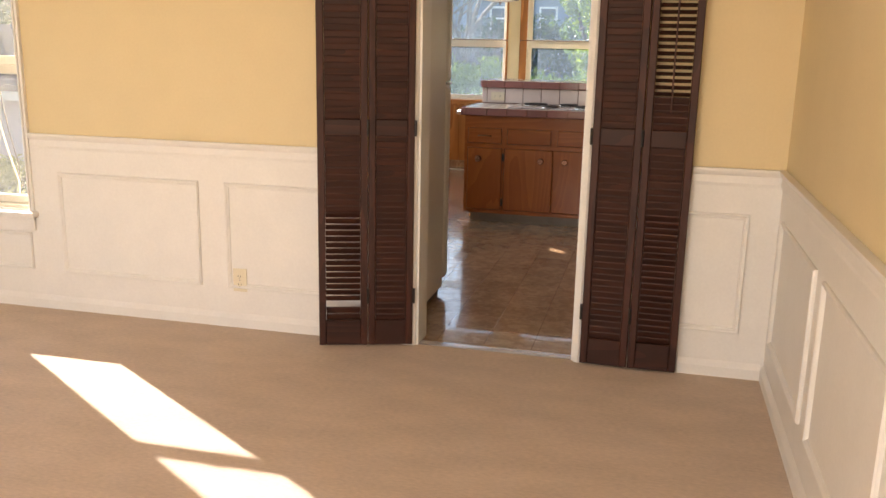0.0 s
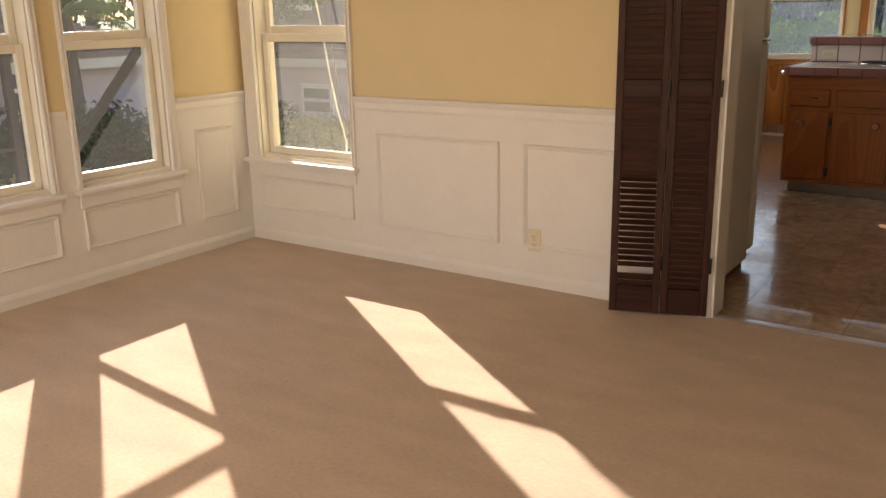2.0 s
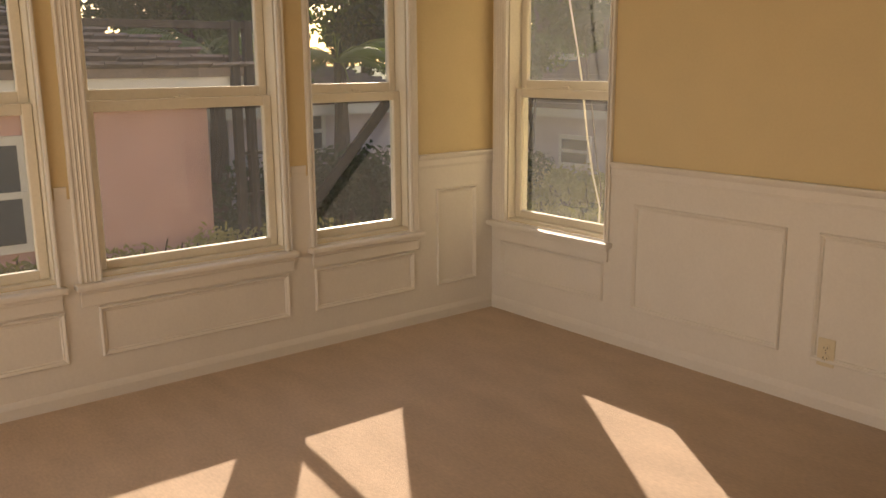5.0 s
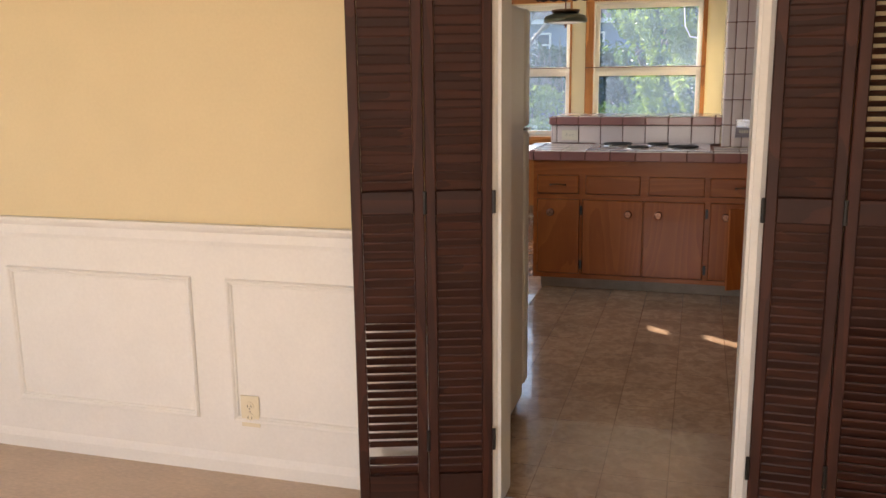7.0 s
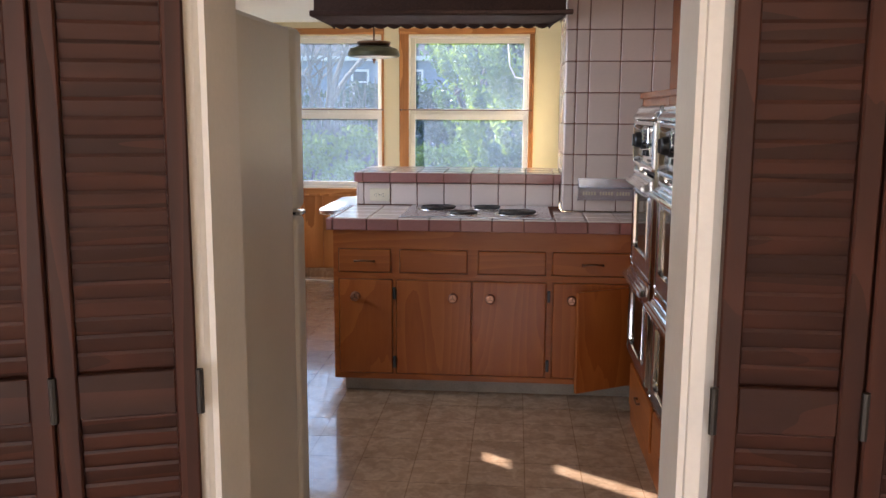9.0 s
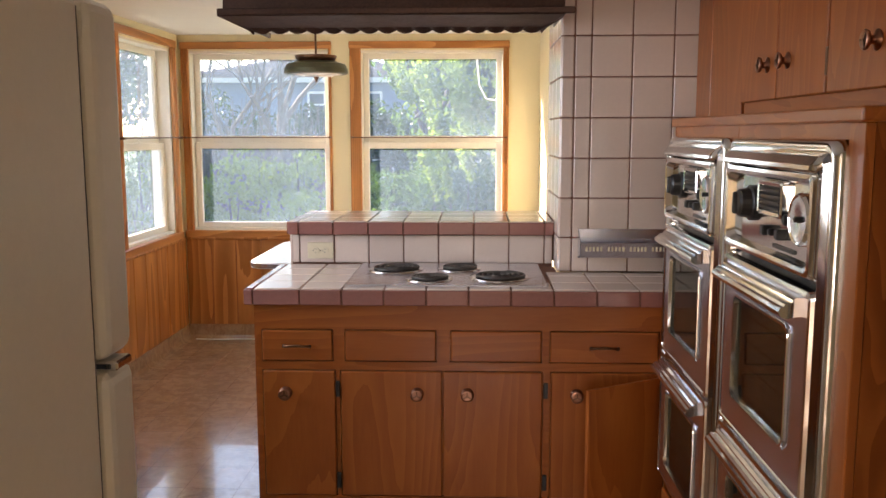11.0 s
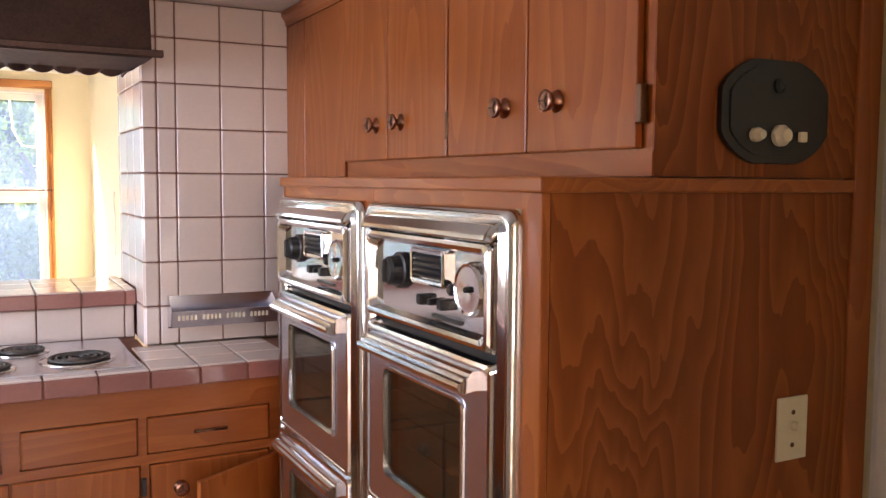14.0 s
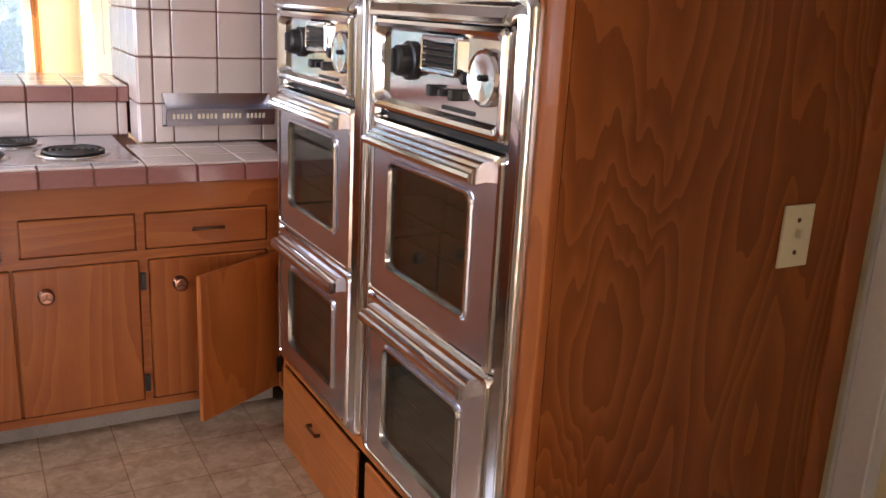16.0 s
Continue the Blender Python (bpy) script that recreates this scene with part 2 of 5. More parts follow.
def vinyl(name):
    """Sheet vinyl printed and embossed with squares, every other one mottled."""
    m = mat(name, (0.42, 0.28, 0.172), 0.2, vary=0.2, scale=4.0, spec=0.5, coat=0.5)
    n, l = m.node_tree.nodes, m.node_tree.links
    b = n["Principled BSDF"]
    src = b.inputs["Base Color"].links[0].from_socket
    tc = n.new("ShaderNodeTexCoord")
    br = n.new("ShaderNodeTexBrick")
    br.offset, br.squash = 0.0, 1.0
    br.inputs["Color1"].default_value, br.inputs["Color2"].default_value, br.inputs["Mortar"].default_value = (1, 1, 1, 1), (0.84, 0.83, 0.82, 1), (0.58, 0.53, 0.47, 1)
    br.inputs["Scale"].default_value, br.inputs["Mortar Size"].default_value, br.inputs["Mortar Smooth"].default_value = 1.0, 0.0025, 0.5
    br.inputs["Brick Width"].default_value = br.inputs["Row Height"].default_value = 0.2286
    grid = n.new("ShaderNodeMapping")
    grid.inputs["Location"].default_value = (-0.115, -0.1, 0)
    l.new(tc.outputs["Object"], grid.inputs["Vector"])
    l.new(grid.outputs[0], br.inputs["Vector"])
    mot = n.new("ShaderNodeTexNoise")
    mot.inputs["Scale"].default_value, mot.inputs["Detail"].default_value, mot.inputs["Distortion"].default_value = 16, 6, 0.8
    l.new(tc.outputs["Object"], mot.inputs["Vector"])
    rp = n.new("ShaderNodeValToRGB")
    rp.color_ramp.elements[0].position, rp.color_ramp.elements[1].position = 0.42, 0.6
    rp.color_ramp.elements[0].color, rp.color_ramp.elements[1].color = (0.84, 0.79, 0.74, 1), (1.04, 1.03, 1.01, 1)
    l.new(mot.outputs[0], rp.inputs[0])
    a, c = n.new("ShaderNodeMix"), n.new("ShaderNodeMix")
    for k in (a, c):
        k.data_type, k.blend_type = "RGBA", "MULTIPLY"
        k.inputs["Factor"].default_value = 1.0
    l.new(src, a.inputs[6])
    l.new(br.outputs["Color"], a.inputs[7])
    l.new(a.outputs[2], c.inputs[6])
    l.new(rp.outputs[0], c.inputs[7])
    l.new(c.outputs[2], b.inputs["Base Color"])
    bp = n.new("ShaderNodeBump")
    bp.inputs["Strength"].default_value, bp.inputs["Distance"].default_value = 0.25, 0.004
    hgt = n.new("ShaderNodeMath")
    hgt.operation, hgt.inputs[1].default_value = "MULTIPLY_ADD", -2.0
    l.new(br.outputs["Fac"], hgt.inputs[0])
    l.new(mot.outputs[0], hgt.inputs[2])
    l.new(hgt.outputs[0], bp.inputs["Height"])
    l.new(bp.outputs[0], b.inputs["Normal"])
    return m


M_FIR = wood("varnished_fir", (0.27, 0.066, 0.0105), (0.37, 0.108, 0.0205), axis="z", scale=7.0, grain=9, fine=0.45, long=0.14)
M_FIRX = wood("varnished_fir_across", (0.26, 0.064, 0.01), (0.37, 0.108, 0.0205), axis="x", grain=10, fine=0.5)
M_FIRY = wood("varnished_fir_along", (0.26, 0.064, 0.01), (0.37, 0.108, 0.0205), axis="y", grain=10, fine=0.5)
M_PLY = wood("varnished_plywood", (0.19, 0.043, 0.0065), (0.29, 0.083, 0.0158), axis="z", scale=10.0, warp=3.0, grain=8, fine=0.25, long=0.26, spec=0.22, coat=0.04)
M_CASING = wood("orange_fir_casing", (0.36, 0.135, 0.032), (0.58, 0.25, 0.072), axis="z", grain=4)
M_CASINGX = wood("orange_fir_casing_across", (0.36, 0.135, 0.032), (0.58, 0.25, 0.072), axis="x", grain=4)
M_LOUVRE = wood("dark_stained_wood", (0.033, 0.0092, 0.0048), (0.06, 0.0172, 0.0088), 0.5, axis="z", coat=0.0, spec=0.3)
M_SLAT = wood("dark_stained_slat", (0.027, 0.008, 0.0044), (0.052, 0.0155, 0.0083), 0.52, axis="x", coat=0.0, spec=0.3)
M_VINYL = vinyl("vinyl_floor")
M_GLASS = glass("window_glass", 0.015)
M_HGLASS = glass("hazy_window_glass", 0.055)
M_KGLASS = glass("dusty_window_glass", 0.052, film=(0.62, 0.8, 1.0), shine=0.005)
M_CREAM = mat("cream_sash_paint", (0.78, 0.73, 0.62), 0.4, vary=0.06, bump=0.08, bscale=50)
M_KYELLOW = mat("pale_yellow_paint", (0.80, 0.70, 0.44), 0.6, vary=0.03, bump=0.05, bscale=70)
M_LINER = mat("grey_oven_enamel", (0.16, 0.16, 0.14), 0.4, vary=0.3, scale=5)
M_OVENGLASS = glass("oven_door_glass", 0.03, (0.55, 0.57, 0.5), shine=0.12)
M_HOUSEPANE = mat("far_window_pane", (0.06, 0.075, 0.09), 0.35, vary=0.2, spec=0.3)
M_BRONZE = mat("aged_bronze", (0.16, 0.085, 0.05), 0.38, 1.0, vary=0.3, scale=30)
M_COPPER = mat("copper_knob", (0.34, 0.17, 0.11), 0.28, 1.0, vary=0.2, scale=40)
M_HOOD = mat("dark_copper_hood", (0.06, 0.03, 0.021), 0.42, 0.6, vary=0.35, scale=8, bump=0.15, bscale=25)
M_COIL = mat("burner_coil", (0.075, 0.07, 0.066), 0.45, 0.5, vary=0.2)
M_PLATE = mat("ivory_plastic", (0.72, 0.64, 0.47), 0.35, vary=0.04)
M_LAMINATE = mat("white_laminate", (0.82, 0.81, 0.78), 0.25, vary=0.03)
M_PINK = mat("pink_stucco", (0.70, 0.44, 0.39), 0.9, vary=0.12, scale=2, bump=0.5, bscale=60, spec=0.2)
M_LILAC = mat("grey_lilac_stucco", (0.66, 0.58, 0.60), 0.9, vary=0.1, scale=2, bump=0.4, bscale=50, spec=0.2)
M_BLUEWALL = mat("blue_grey_siding", (0.20, 0.25, 0.33), 0.8, vary=0.1, scale=2, bump=0.3, bscale=20)
M_GREYWALL = mat("grey_siding", (0.24, 0.27, 0.31), 0.85, vary=0.12, scale=2, bump=0.3, bscale=20)
M_SHINGLE = mat("grey_brown_shingle", (0.24, 0.19, 0.17), 0.85, vary=0.35, scale=3, bump=0.5, bscale=40, island=0.25)
M_DARKWOOD = mat("weathered_dark_timber", (0.05, 0.038, 0.03), 0.8, vary=0.3, scale=4, bump=0.4, bscale=30)
M_GRASS = mat("grass", (0.09, 0.12, 0.045), 0.9, vary=0.4, scale=1.2, bump=0.6, bscale=30, spec=0.2)
M_LEAF = leafy("green_leaves", (0.08, 0.13, 0.035), 0.45)
M_LEAFY = leafy("yellow_green_leaves", (0.17, 0.22, 0.05), 0.5)
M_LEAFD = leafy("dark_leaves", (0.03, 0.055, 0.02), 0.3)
M_HEDGE = leafy("hedge_leaves", (0.30, 0.27, 0.13), 0.5)
M_BARK = mat("bark", (0.11, 0.085, 0.065), 0.9, vary=0.3, scale=8, bump=0.7, bscale=25)
M_GREYBARK = mat("pale_grey_bark", (0.16, 0.14, 0.12), 0.85, vary=0.25, scale=8, bump=0.4, bscale=25)
M_STRUT = mat("black_painted_bar", (0.008, 0.008, 0.008), 0.95, vary=0.2, spec=0.05)
M_TOE = mat("toe_kick_vinyl", (0.30, 0.25, 0.20), 0.5, vary=0.3, scale=9)
M_CORD = mat("white_cord", (0.75, 0.72, 0.65), 0.5, vary=0.05)

# ---- plan, in metres ----
WX, EX, SY = -2.86, 1.596, -6.0
OPL, OPR, OPT, WT = 0.031, 0.785, 2.06, 0.14
KN, KE, NWX, NEX = 6.0, 1.95, -1.68, 0.87
CEIL, KCEIL = 2.5, 2.17
RAIL = 0.91


def frame_of(ob):
    return frame_of(ob.parent) @ ob.matrix_basis if ob.parent else ob.matrix_basis.copy()


def wpart(name, bm, material, parent, label="", smooth=False):
    """A part whose mesh is given in world places."""
    bm.transform(frame_of(parent).inverted())
    return part(name, bm, material, parent, label, smooth)


def pierced(axis, w0, w1, u0, u1, z0, z1, holes):
    """A slab between w0 and w1 along axis, with rectangular holes (u0, u1, z0, z1)."""
    bm = bmesh.new()
    us = sorted({u0, u1, *[h[0] for h in holes], *[h[1] for h in holes]})
    zs = sorted({z0, z1, *[h[2] for h in holes], *[h[3] for h in holes]})
    for a, b in zip(us, us[1:]):
        for c, d in zip(zs, zs[1:]):
            if not any(h[0] <= a and b <= h[1] and h[2] <= c and d <= h[3] for h in holes):
                box(bm, (w0, a, c) if axis == "x" else (a, w0, c), (w1, b, d) if axis == "x" else (b, w1, d))
    bmesh.ops.remove_doubles(bm, verts=bm.verts[:], dist=1e-5)
    seen = {}
    for f in bm.faces:
        seen.setdefault(tuple(round(v, 4) for v in f.calc_center_median()), []).append(f)
    bmesh.ops.delete(bm, geom=[f for fs in seen.values() if len(fs) > 1 for f in fs], context="FACES")
    return bm


def wall_with_holes(name, axis, w0, w1, u0, u1, z0, z1, holes, material):
    return structure(name, pierced(axis, w0, w1, u0, u1, z0, z1, holes), material)


# ---- shell ----
# windows: glass edges along the wall, and the hole that holds them
DW = dict(z0=0.575, meet=1.24, z1=1.905)
NWIN = (-2.69, -2.065)
WWIN = ((-2.86, -2.405), (-2.135, -1.372), (-1.11, -0.635))
DH = 0.06
structure("floor_dining", boxes(((WX, SY, -0.1), (EX, 0.03, 0))), M_CARPET)
structure("floor_kitchen", boxes(((NWX, 0.03, -0.1), (KE, KN, -0.004))), M_VINYL)
structure("ceiling_dining", boxes(((WX - 0.15, SY - 0.15, CEIL), (EX + 0.15, 0.0, CEIL + 0.1))), M_CEIL)
structure("ceiling_kitchen", boxes(((NWX - 0.15, WT, KCEIL), (KE + 0.15, KN + 0.15, KCEIL + 0.1))), M_CEIL)
wall_with_holes("wall_north", "y", 0.0, WT, WX - 0.15, KE + 0.15, 0, CEIL + 0.1, [(OPL, OPR, 0, OPT), (NWIN[0] - DH, NWIN[1] + DH, 0.52, 1.97)], M_YELLOW)
wall_with_holes("wall_west", "x", WX - 0.15, WX, SY, 0.0, 0, CEIL, [(a - DH, b + DH, 0.52, 1.97) for a, b in WWIN], M_YELLOW)
structure("wall_east", boxes(((EX, SY, 0), (EX + 0.15, 0, CEIL))), M_YELLOW)
SOUTHWIN = (-2.2, 1.2, 0.35, 2.25)
wall_with_holes("wall_south", "y", SY - 0.15, SY, WX - 0.15, EX + 0.15, 0, CEIL, [SOUTHWIN], M_YELLOW)
KW = dict(z0=0.845, meet=1.42, z1=2.005)
KWIN = ((-1.555, -0.655), (-0.335, 0.57))
NKW = (4.98, 5.78)
SINKWIN = (1.9, 3.35, 1.1, 2.0)
wall_with_holes("wall_kitchen_north", "y", KN, KN + 0.15, NWX - 0.15, NEX + 0.15, 0, KCEIL, [(a - 0.06, b + 0.06, 0.78, 2.06) for a, b in KWIN], M_KYELLOW)
# the last two holes are unseen slits, added to throw sun streaks indoors
wall_with_holes("wall_kitchen_west", "x", NWX - 0.15, NWX, WT, KN, 0, KCEIL, [(NKW[0] - 0.06, NKW[1] + 0.06, 0.78, 2.06), SINKWIN, (3.58, 3.77, 1.22, 1.39), (3.68, 3.87, 1.42, 1.73)], M_KYELLOW)
structure("wall_nook_east", boxes(((NEX, 3.62, 0), (NEX + 0.15, KN, KCEIL))), M_KYELLOW)
structure("wall_kitchen_east", boxes(((KE, WT, 0), (KE + 0.15, 3.62, KCEIL))), M_KYELLOW)
structure("wall_column_back", boxes(((NEX + 0.15, 3.55, 0), (KE, 3.62, KCEIL))), M_KYELLOW)

# unseen wall added outdoors to keep direct sun out of the sink window
structure("wall_sun_block", boxes(((-2.42, 1.2, -0.72), (-2.3, 3.8, 3.0))), M_LILAC)

# light from the large windows behind the walk and over the sink
for name, place, aim, size, watts in (
        ("daylight_south", (-0.5, SY - 0.05, 1.3), (-0.5, 0, 1.1), (3.2, 1.8), 28.0),
        ("daylight_sink", (NWX - 0.05, 2.62, 1.55), (0, 2.62, 1.2), (1.4, 0.85), 7.5)):
    lamp = new(name, bpy.data.lights.new(name, "AREA"))
    lamp.data.shape, lamp.data.size, lamp.data.size_y, lamp.data.energy = "RECTANGLE", *size, watts
    lamp.data.color = (1.0, 0.885, 0.765) if name == "daylight_south" else (0.74, 0.87, 1.0)
    lamp.matrix_basis = look(place, aim)

# ---- wainscot, rails, base ----
holes_w = [(a - DH, b + DH, 0.52, RAIL - 0.05) for a, b in WWIN]
wall_with_holes("trim_wainscot_north", "y", -0.008, -0.0005, WX + 0.008, OPL, 0, RAIL - 0.05, [(NWIN[0] - DH, NWIN[1] + DH, 0.52, RAIL - 0.05)], M_WHITE)
structure("trim_wainscot_door_side", boxes(((OPR, -0.008, 0), (EX - 0.008, -0.0005, RAIL - 0.05))), M_WHITE)
wall_with_holes("trim_wainscot_west", "x", WX + 0.0005, WX + 0.008, SY, -0.008, 0, RAIL - 0.05, holes_w, M_WHITE)
structure("trim_wainscot_east", boxes(((EX - 0.008, SY, 0), (EX - 0.0005, -0.008, RAIL - 0.05))), M_WHITE)
RAILP = [(0, -0.075), (-0.014, -0.075), (-0.018, -0.06), (-0.016, -0.03), (-0.024, -0.02), (-0.03, -0.008), (-0.03, 0), (0, 0)]
BASEP = [(0, 0), (-0.02, 0), (-0.02, 0.045), (-0.014, 0.06), (-0.008, 0.07), (0, 0.07)]


def run_north(name, prof, z, a, b, material):
    return structure(name, prism(bmesh.new(), [(u - 0.001, v + z) for u, v in prof], "x", a, b), material)


def run_west(name, prof, z, a, b, material):
    return structure(name, prism(bmesh.new(), [(WX - u + 0.001, v + z) for u, v in prof], "y", a, b), material)


def run_east(name, prof, z, a, b, material):
    return structure(name, prism(bmesh.new(), [(EX + u - 0.001, v + z) for u, v in prof], "y", a, b), material)


run_north("trim_chair_rail", RAILP, RAIL, -1.985, -0.07, M_WHITE)
run_north("trim_chair_rail_door_side", RAILP, RAIL, 1.228, EX - 0.001, M_WHITE)
run_east("trim_chair_rail_east", RAILP, RAIL, SY, -0.031, M_WHITE)
run_west("trim_chair_rail_corner", RAILP, RAIL, -0.535, -0.002, M_WHITE)
for a, b in ((-1.278, -1.197), (-2.335, -2.287), (-5.9, -3.07)):
    run_west("trim_chair_rail_pier", [(u * 0.3, v) for u, v in RAILP], RAIL, a, b, M_WHITE)
run_north("baseboard_north", BASEP, 0, WX + 0.02, OPL - 0.03, M_WHITE)
run_north("baseboard_door_side", BASEP, 0, 1.228, EX - 0.021, M_WHITE)
run_west("baseboard_west", BASEP, 0, SY, -0.022, M_WHITE)
run_east("baseboard_east", BASEP, 0, SY, -0.022, M_WHITE)


def panel_moulding(wall, u0, u1, z0, z1):
    """A raised picture-frame moulding, mitred, on the wainscot of one wall."""
    prof = [(0.0, 0.0), (0.0, 0.008), (0.005, 0.014), (0.011, 0.012), (0.016, 0.006), (0.02, 0.007), (0.024, 0.0)]
    bm = bmesh.new()
    rings = []
    for d, h in prof:
        rings.append([(u0 + d, z0 + d, h), (u1 - d, z0 + d, h), (u1 - d, z1 - d, h), (u0 + d, z1 - d, h)])
    place = {"n": lambda u, z, h: (u, -0.0078 - h, z), "w": lambda u, z, h: (WX + 0.0078 + h, u, z), "e": lambda u, z, h: (EX - 0.0078 - h, u, z)}[wall]
    vs = [[bm.verts.new(place(*p)) for p in r] for r in rings]
    for a, b in zip(vs, vs[1:]):
        for k in range(4):
            bm.faces.new((a[k], a[(k + 1) % 4], b[(k + 1) % 4], b[k]))
    bmesh.ops.recalc_face_normals(bm, faces=bm.faces[:])
    return structure("trim_panel_moulding", bm, M_WHITE)


for p in (("n", -1.842, -1.06, 0.2, 0.72), ("n", -0.923, -0.12, 0.2, 0.72), ("n", -2.77, -2.02, 0.205, 0.40), ("n", 0.9, 1.472, 0.2, 0.72),
          ("w", -0.41, -0.13, 0.19, 0.72), ("w", -1.172, -0.566, 0.19, 0.40), ("w", -2.205, -1.316, 0.185, 0.40), ("w", -2.95, -2.341, 0.18, 0.40),
          ("e", -0.93, -0.13, 0.2, 0.72), ("e", -1.87, -1.07, 0.2, 0.72), ("e", -2.81, -2.01, 0.2, 0.72)):
    panel_moulding(*p)


# ---- windows ----
def window(name, origin, rz, g0, g1, z0, meet, z1, casing_mat, sash_mat, glass_mat, casing, stool=True, wall=0.15, rail=0.045, label=""):
    """A double-hung window. Local x runs along the wall, local y goes outdoors, and the wall's inner face is y = 0."""
    w = thing(name, (*origin, 0), label, "window", rz=rz)
    w["kind"] = "structure"
    h = DH
    part("window_frame", boxes(((g0 - h, 0.005, z0 - h + 0.005), (g0 - h + 0.018, wall, z1 + h)), ((g1 + h - 0.018, 0.005, z0 - h + 0.005), (g1 + h, wall, z1 + h)),
                               ((g0 - h, 0.006, z1 + h - 0.02), (g1 + h, wall - 0.001, z1 + h - 0.001)), ((g0 - h, 0.012, z0 - h + 0.002), (g1 + h, wall + 0.04, z0 - h + 0.02))), sash_mat, w)
    lo, hi = boxes(), boxes()
    s = 0.04
    mid = meet
    # lower sash stands indoors of the upper one
    ya, yb, yc = 0.054, 0.089, 0.124
    for bm, y0, y1, a, b in ((lo, ya, yb, z0 - s, mid + 0.0), (hi, yb + 0.001, yc, mid - 0.0, z1 + s)):
        top = rail if bm is lo else s
        bot = s if bm is lo else rail
        box(bm, (g0 - s, y0, a), (g0, y1, b), 0.004)
        box(bm, (g1, y0, a), (g1 + s, y1, b), 0.004)
        box(bm, (g0, y0 + 0.001, a), (g1, y1 - 0.001, a + bot), 0.003)
        box(bm, (g0, y0 + 0.001, b - top), (g1, y1 - 0.001, b), 0.003)
    low = part("lower_sash", lo, sash_mat, w)
    upp = part("upper_sash", hi, sash_mat, w)
    for sash, y, a, b in ((low, (ya + yb) / 2, z0, mid - rail), (upp, (yb + yc) / 2, mid + rail, z1)):
        pane = part("pane", boxes(((g0 - 0.004, y - 0.002, a - 0.004), (g1 + 0.004, y + 0.002, b + 0.004))), glass_mat, sash)
        pane.visible_shadow = False
    c = (g0 + g1) / 2
    lock = boxes(((c - 0.035, 0.057, mid + 0.001), (c + 0.035, 0.084, mid + 0.008)), ((c - 0.012, 0.052, mid + 0.008), (c + 0.03, 0.068, mid + 0.018)), bevel=0.002)
    part("sash_lock", lock, sash_mat, low)
    if casing:
        c0, c1, top, bot = casing
        across = M_CASINGX if casing_mat is M_CASING else casing_mat
        i0, i1 = g0 - h + 0.014, g1 + h - 0.014
        sill = bot

        def jamb(a, b):
            bm = bmesh.new()
            n = 4
            pts = [(a, -0.001), (a, -0.02), (a + 0.008, -0.024)]
            for k in range(n):
                u = a + 0.012 + (b - a - 0.024) * k / n
                d = (b - a - 0.024) / n
                pts += [(u, -0.0235), (u + d * 0.3, -0.0205), (u + d * 0.7, -0.0205)]
            pts += [(b - 0.008, -0.024), (b, -0.02), (b, -0.001)]
            return prism(bm, pts, "z", sill + 0.001, top - (0.0 if stool else 0.0))
        part("casing", jamb(c0, i0), casing_mat, w)
        part("casing", jamb(i1, c1), casing_mat, w)
        part("casing_head", boxes(((c0 - 0.004, -0.026, top), (c1 + 0.004, -0.001, top + 0.075 if stool else top + 0.05)), bevel=0.004), across, w)
        if stool:
            part("window_sill", boxes(((c0 - 0.02, -0.055, sill - 0.028), (c1 + 0.02, 0.03, sill)), bevel=0.008, seg=2), casing_mat, w)
            part("apron", boxes(((c0, -0.022, sill - 0.1), (c1, -0.009, sill - 0.028)), ((c0, -0.03, sill - 0.046), (c1, -0.009, sill - 0.03)), bevel=0.003), casing_mat, w)
        else:
            part("window_sill", boxes(((c0 - 0.01, -0.03, sill - 0.05), (c1 + 0.01, 0.012, sill)), bevel=0.005), across, w)
    return w


WL = "white-painted double-hung sash window with fluted casing"
window("window_1", (0, 0), 0, *NWIN, DW["z0"], DW["meet"], DW["z1"], M_WHITE, M_CREAM, M_HGLASS, (-2.835, -1.99, 1.965, 0.51), label=WL)
for i, ((a, b), (c0, c1)) in enumerate(zip(WWIN, ((-3.05, -2.345), (-2.275, -1.29), (-1.185, -0.535)))):
    window("window_%d" % (i + 2), (WX, 0), 90, a, b, DW["z0"], DW["meet"], DW["z1"], M_WHITE, M_CREAM, M_GLASS, (c0, c1, 1.965, 0.51), label=WL)
KL = "cream double-hung sash window with orange fir casing"
for i, ((a, b), (c0, c1)) in enumerate(zip(KWIN, ((-1.655, -0.59), (-0.459, 0.655)))):
    window("window_%d" % (i + 5), (0, KN), 0, a, b, KW["z0"], KW["meet"], KW["z1"], M_CASING, M_CREAM, M_KGLASS, (c0, c1, 2.07, 0.79), False, label=KL)
window("window_7", (NWX, 0), 90, *NKW, KW["z0"], KW["meet"], KW["z1"], M_CASING, M_CREAM, M_KGLASS, (4.86, 5.9, 2.07, 0.79), False, label=KL)


def curtain_rod(a, b):
    mid = (Vector(a) + Vector(b)) / 2
    r = thing("curtain_rod", mid, "thin brass cafe curtain rod across the sash window", "curtain rod", "cafe curtain rods")
    d = (Vector(b) - Vector(a)).normalized()
    wpart("rod", tube(bmesh.new(), [a, b], 0.004), M_BRONZE, r)
    for e in (a, b):
        out = Vector((0, 1, 0)) if abs(d.x) > 0.5 else Vector((-1, 0, 0))
        wpart("bracket", tube(bmesh.new(), [Vector(e) - out * 0.012, Vector(e) + out * 0.035], 0.008), M_BRONZE, r)


curtain_rod((-1.63, KN - 0.045, 1.455), (-0.6, KN - 0.045, 1.455))
curtain_rod((-0.445, KN - 0.045, 1.455), (0.64, KN - 0.045, 1.455))
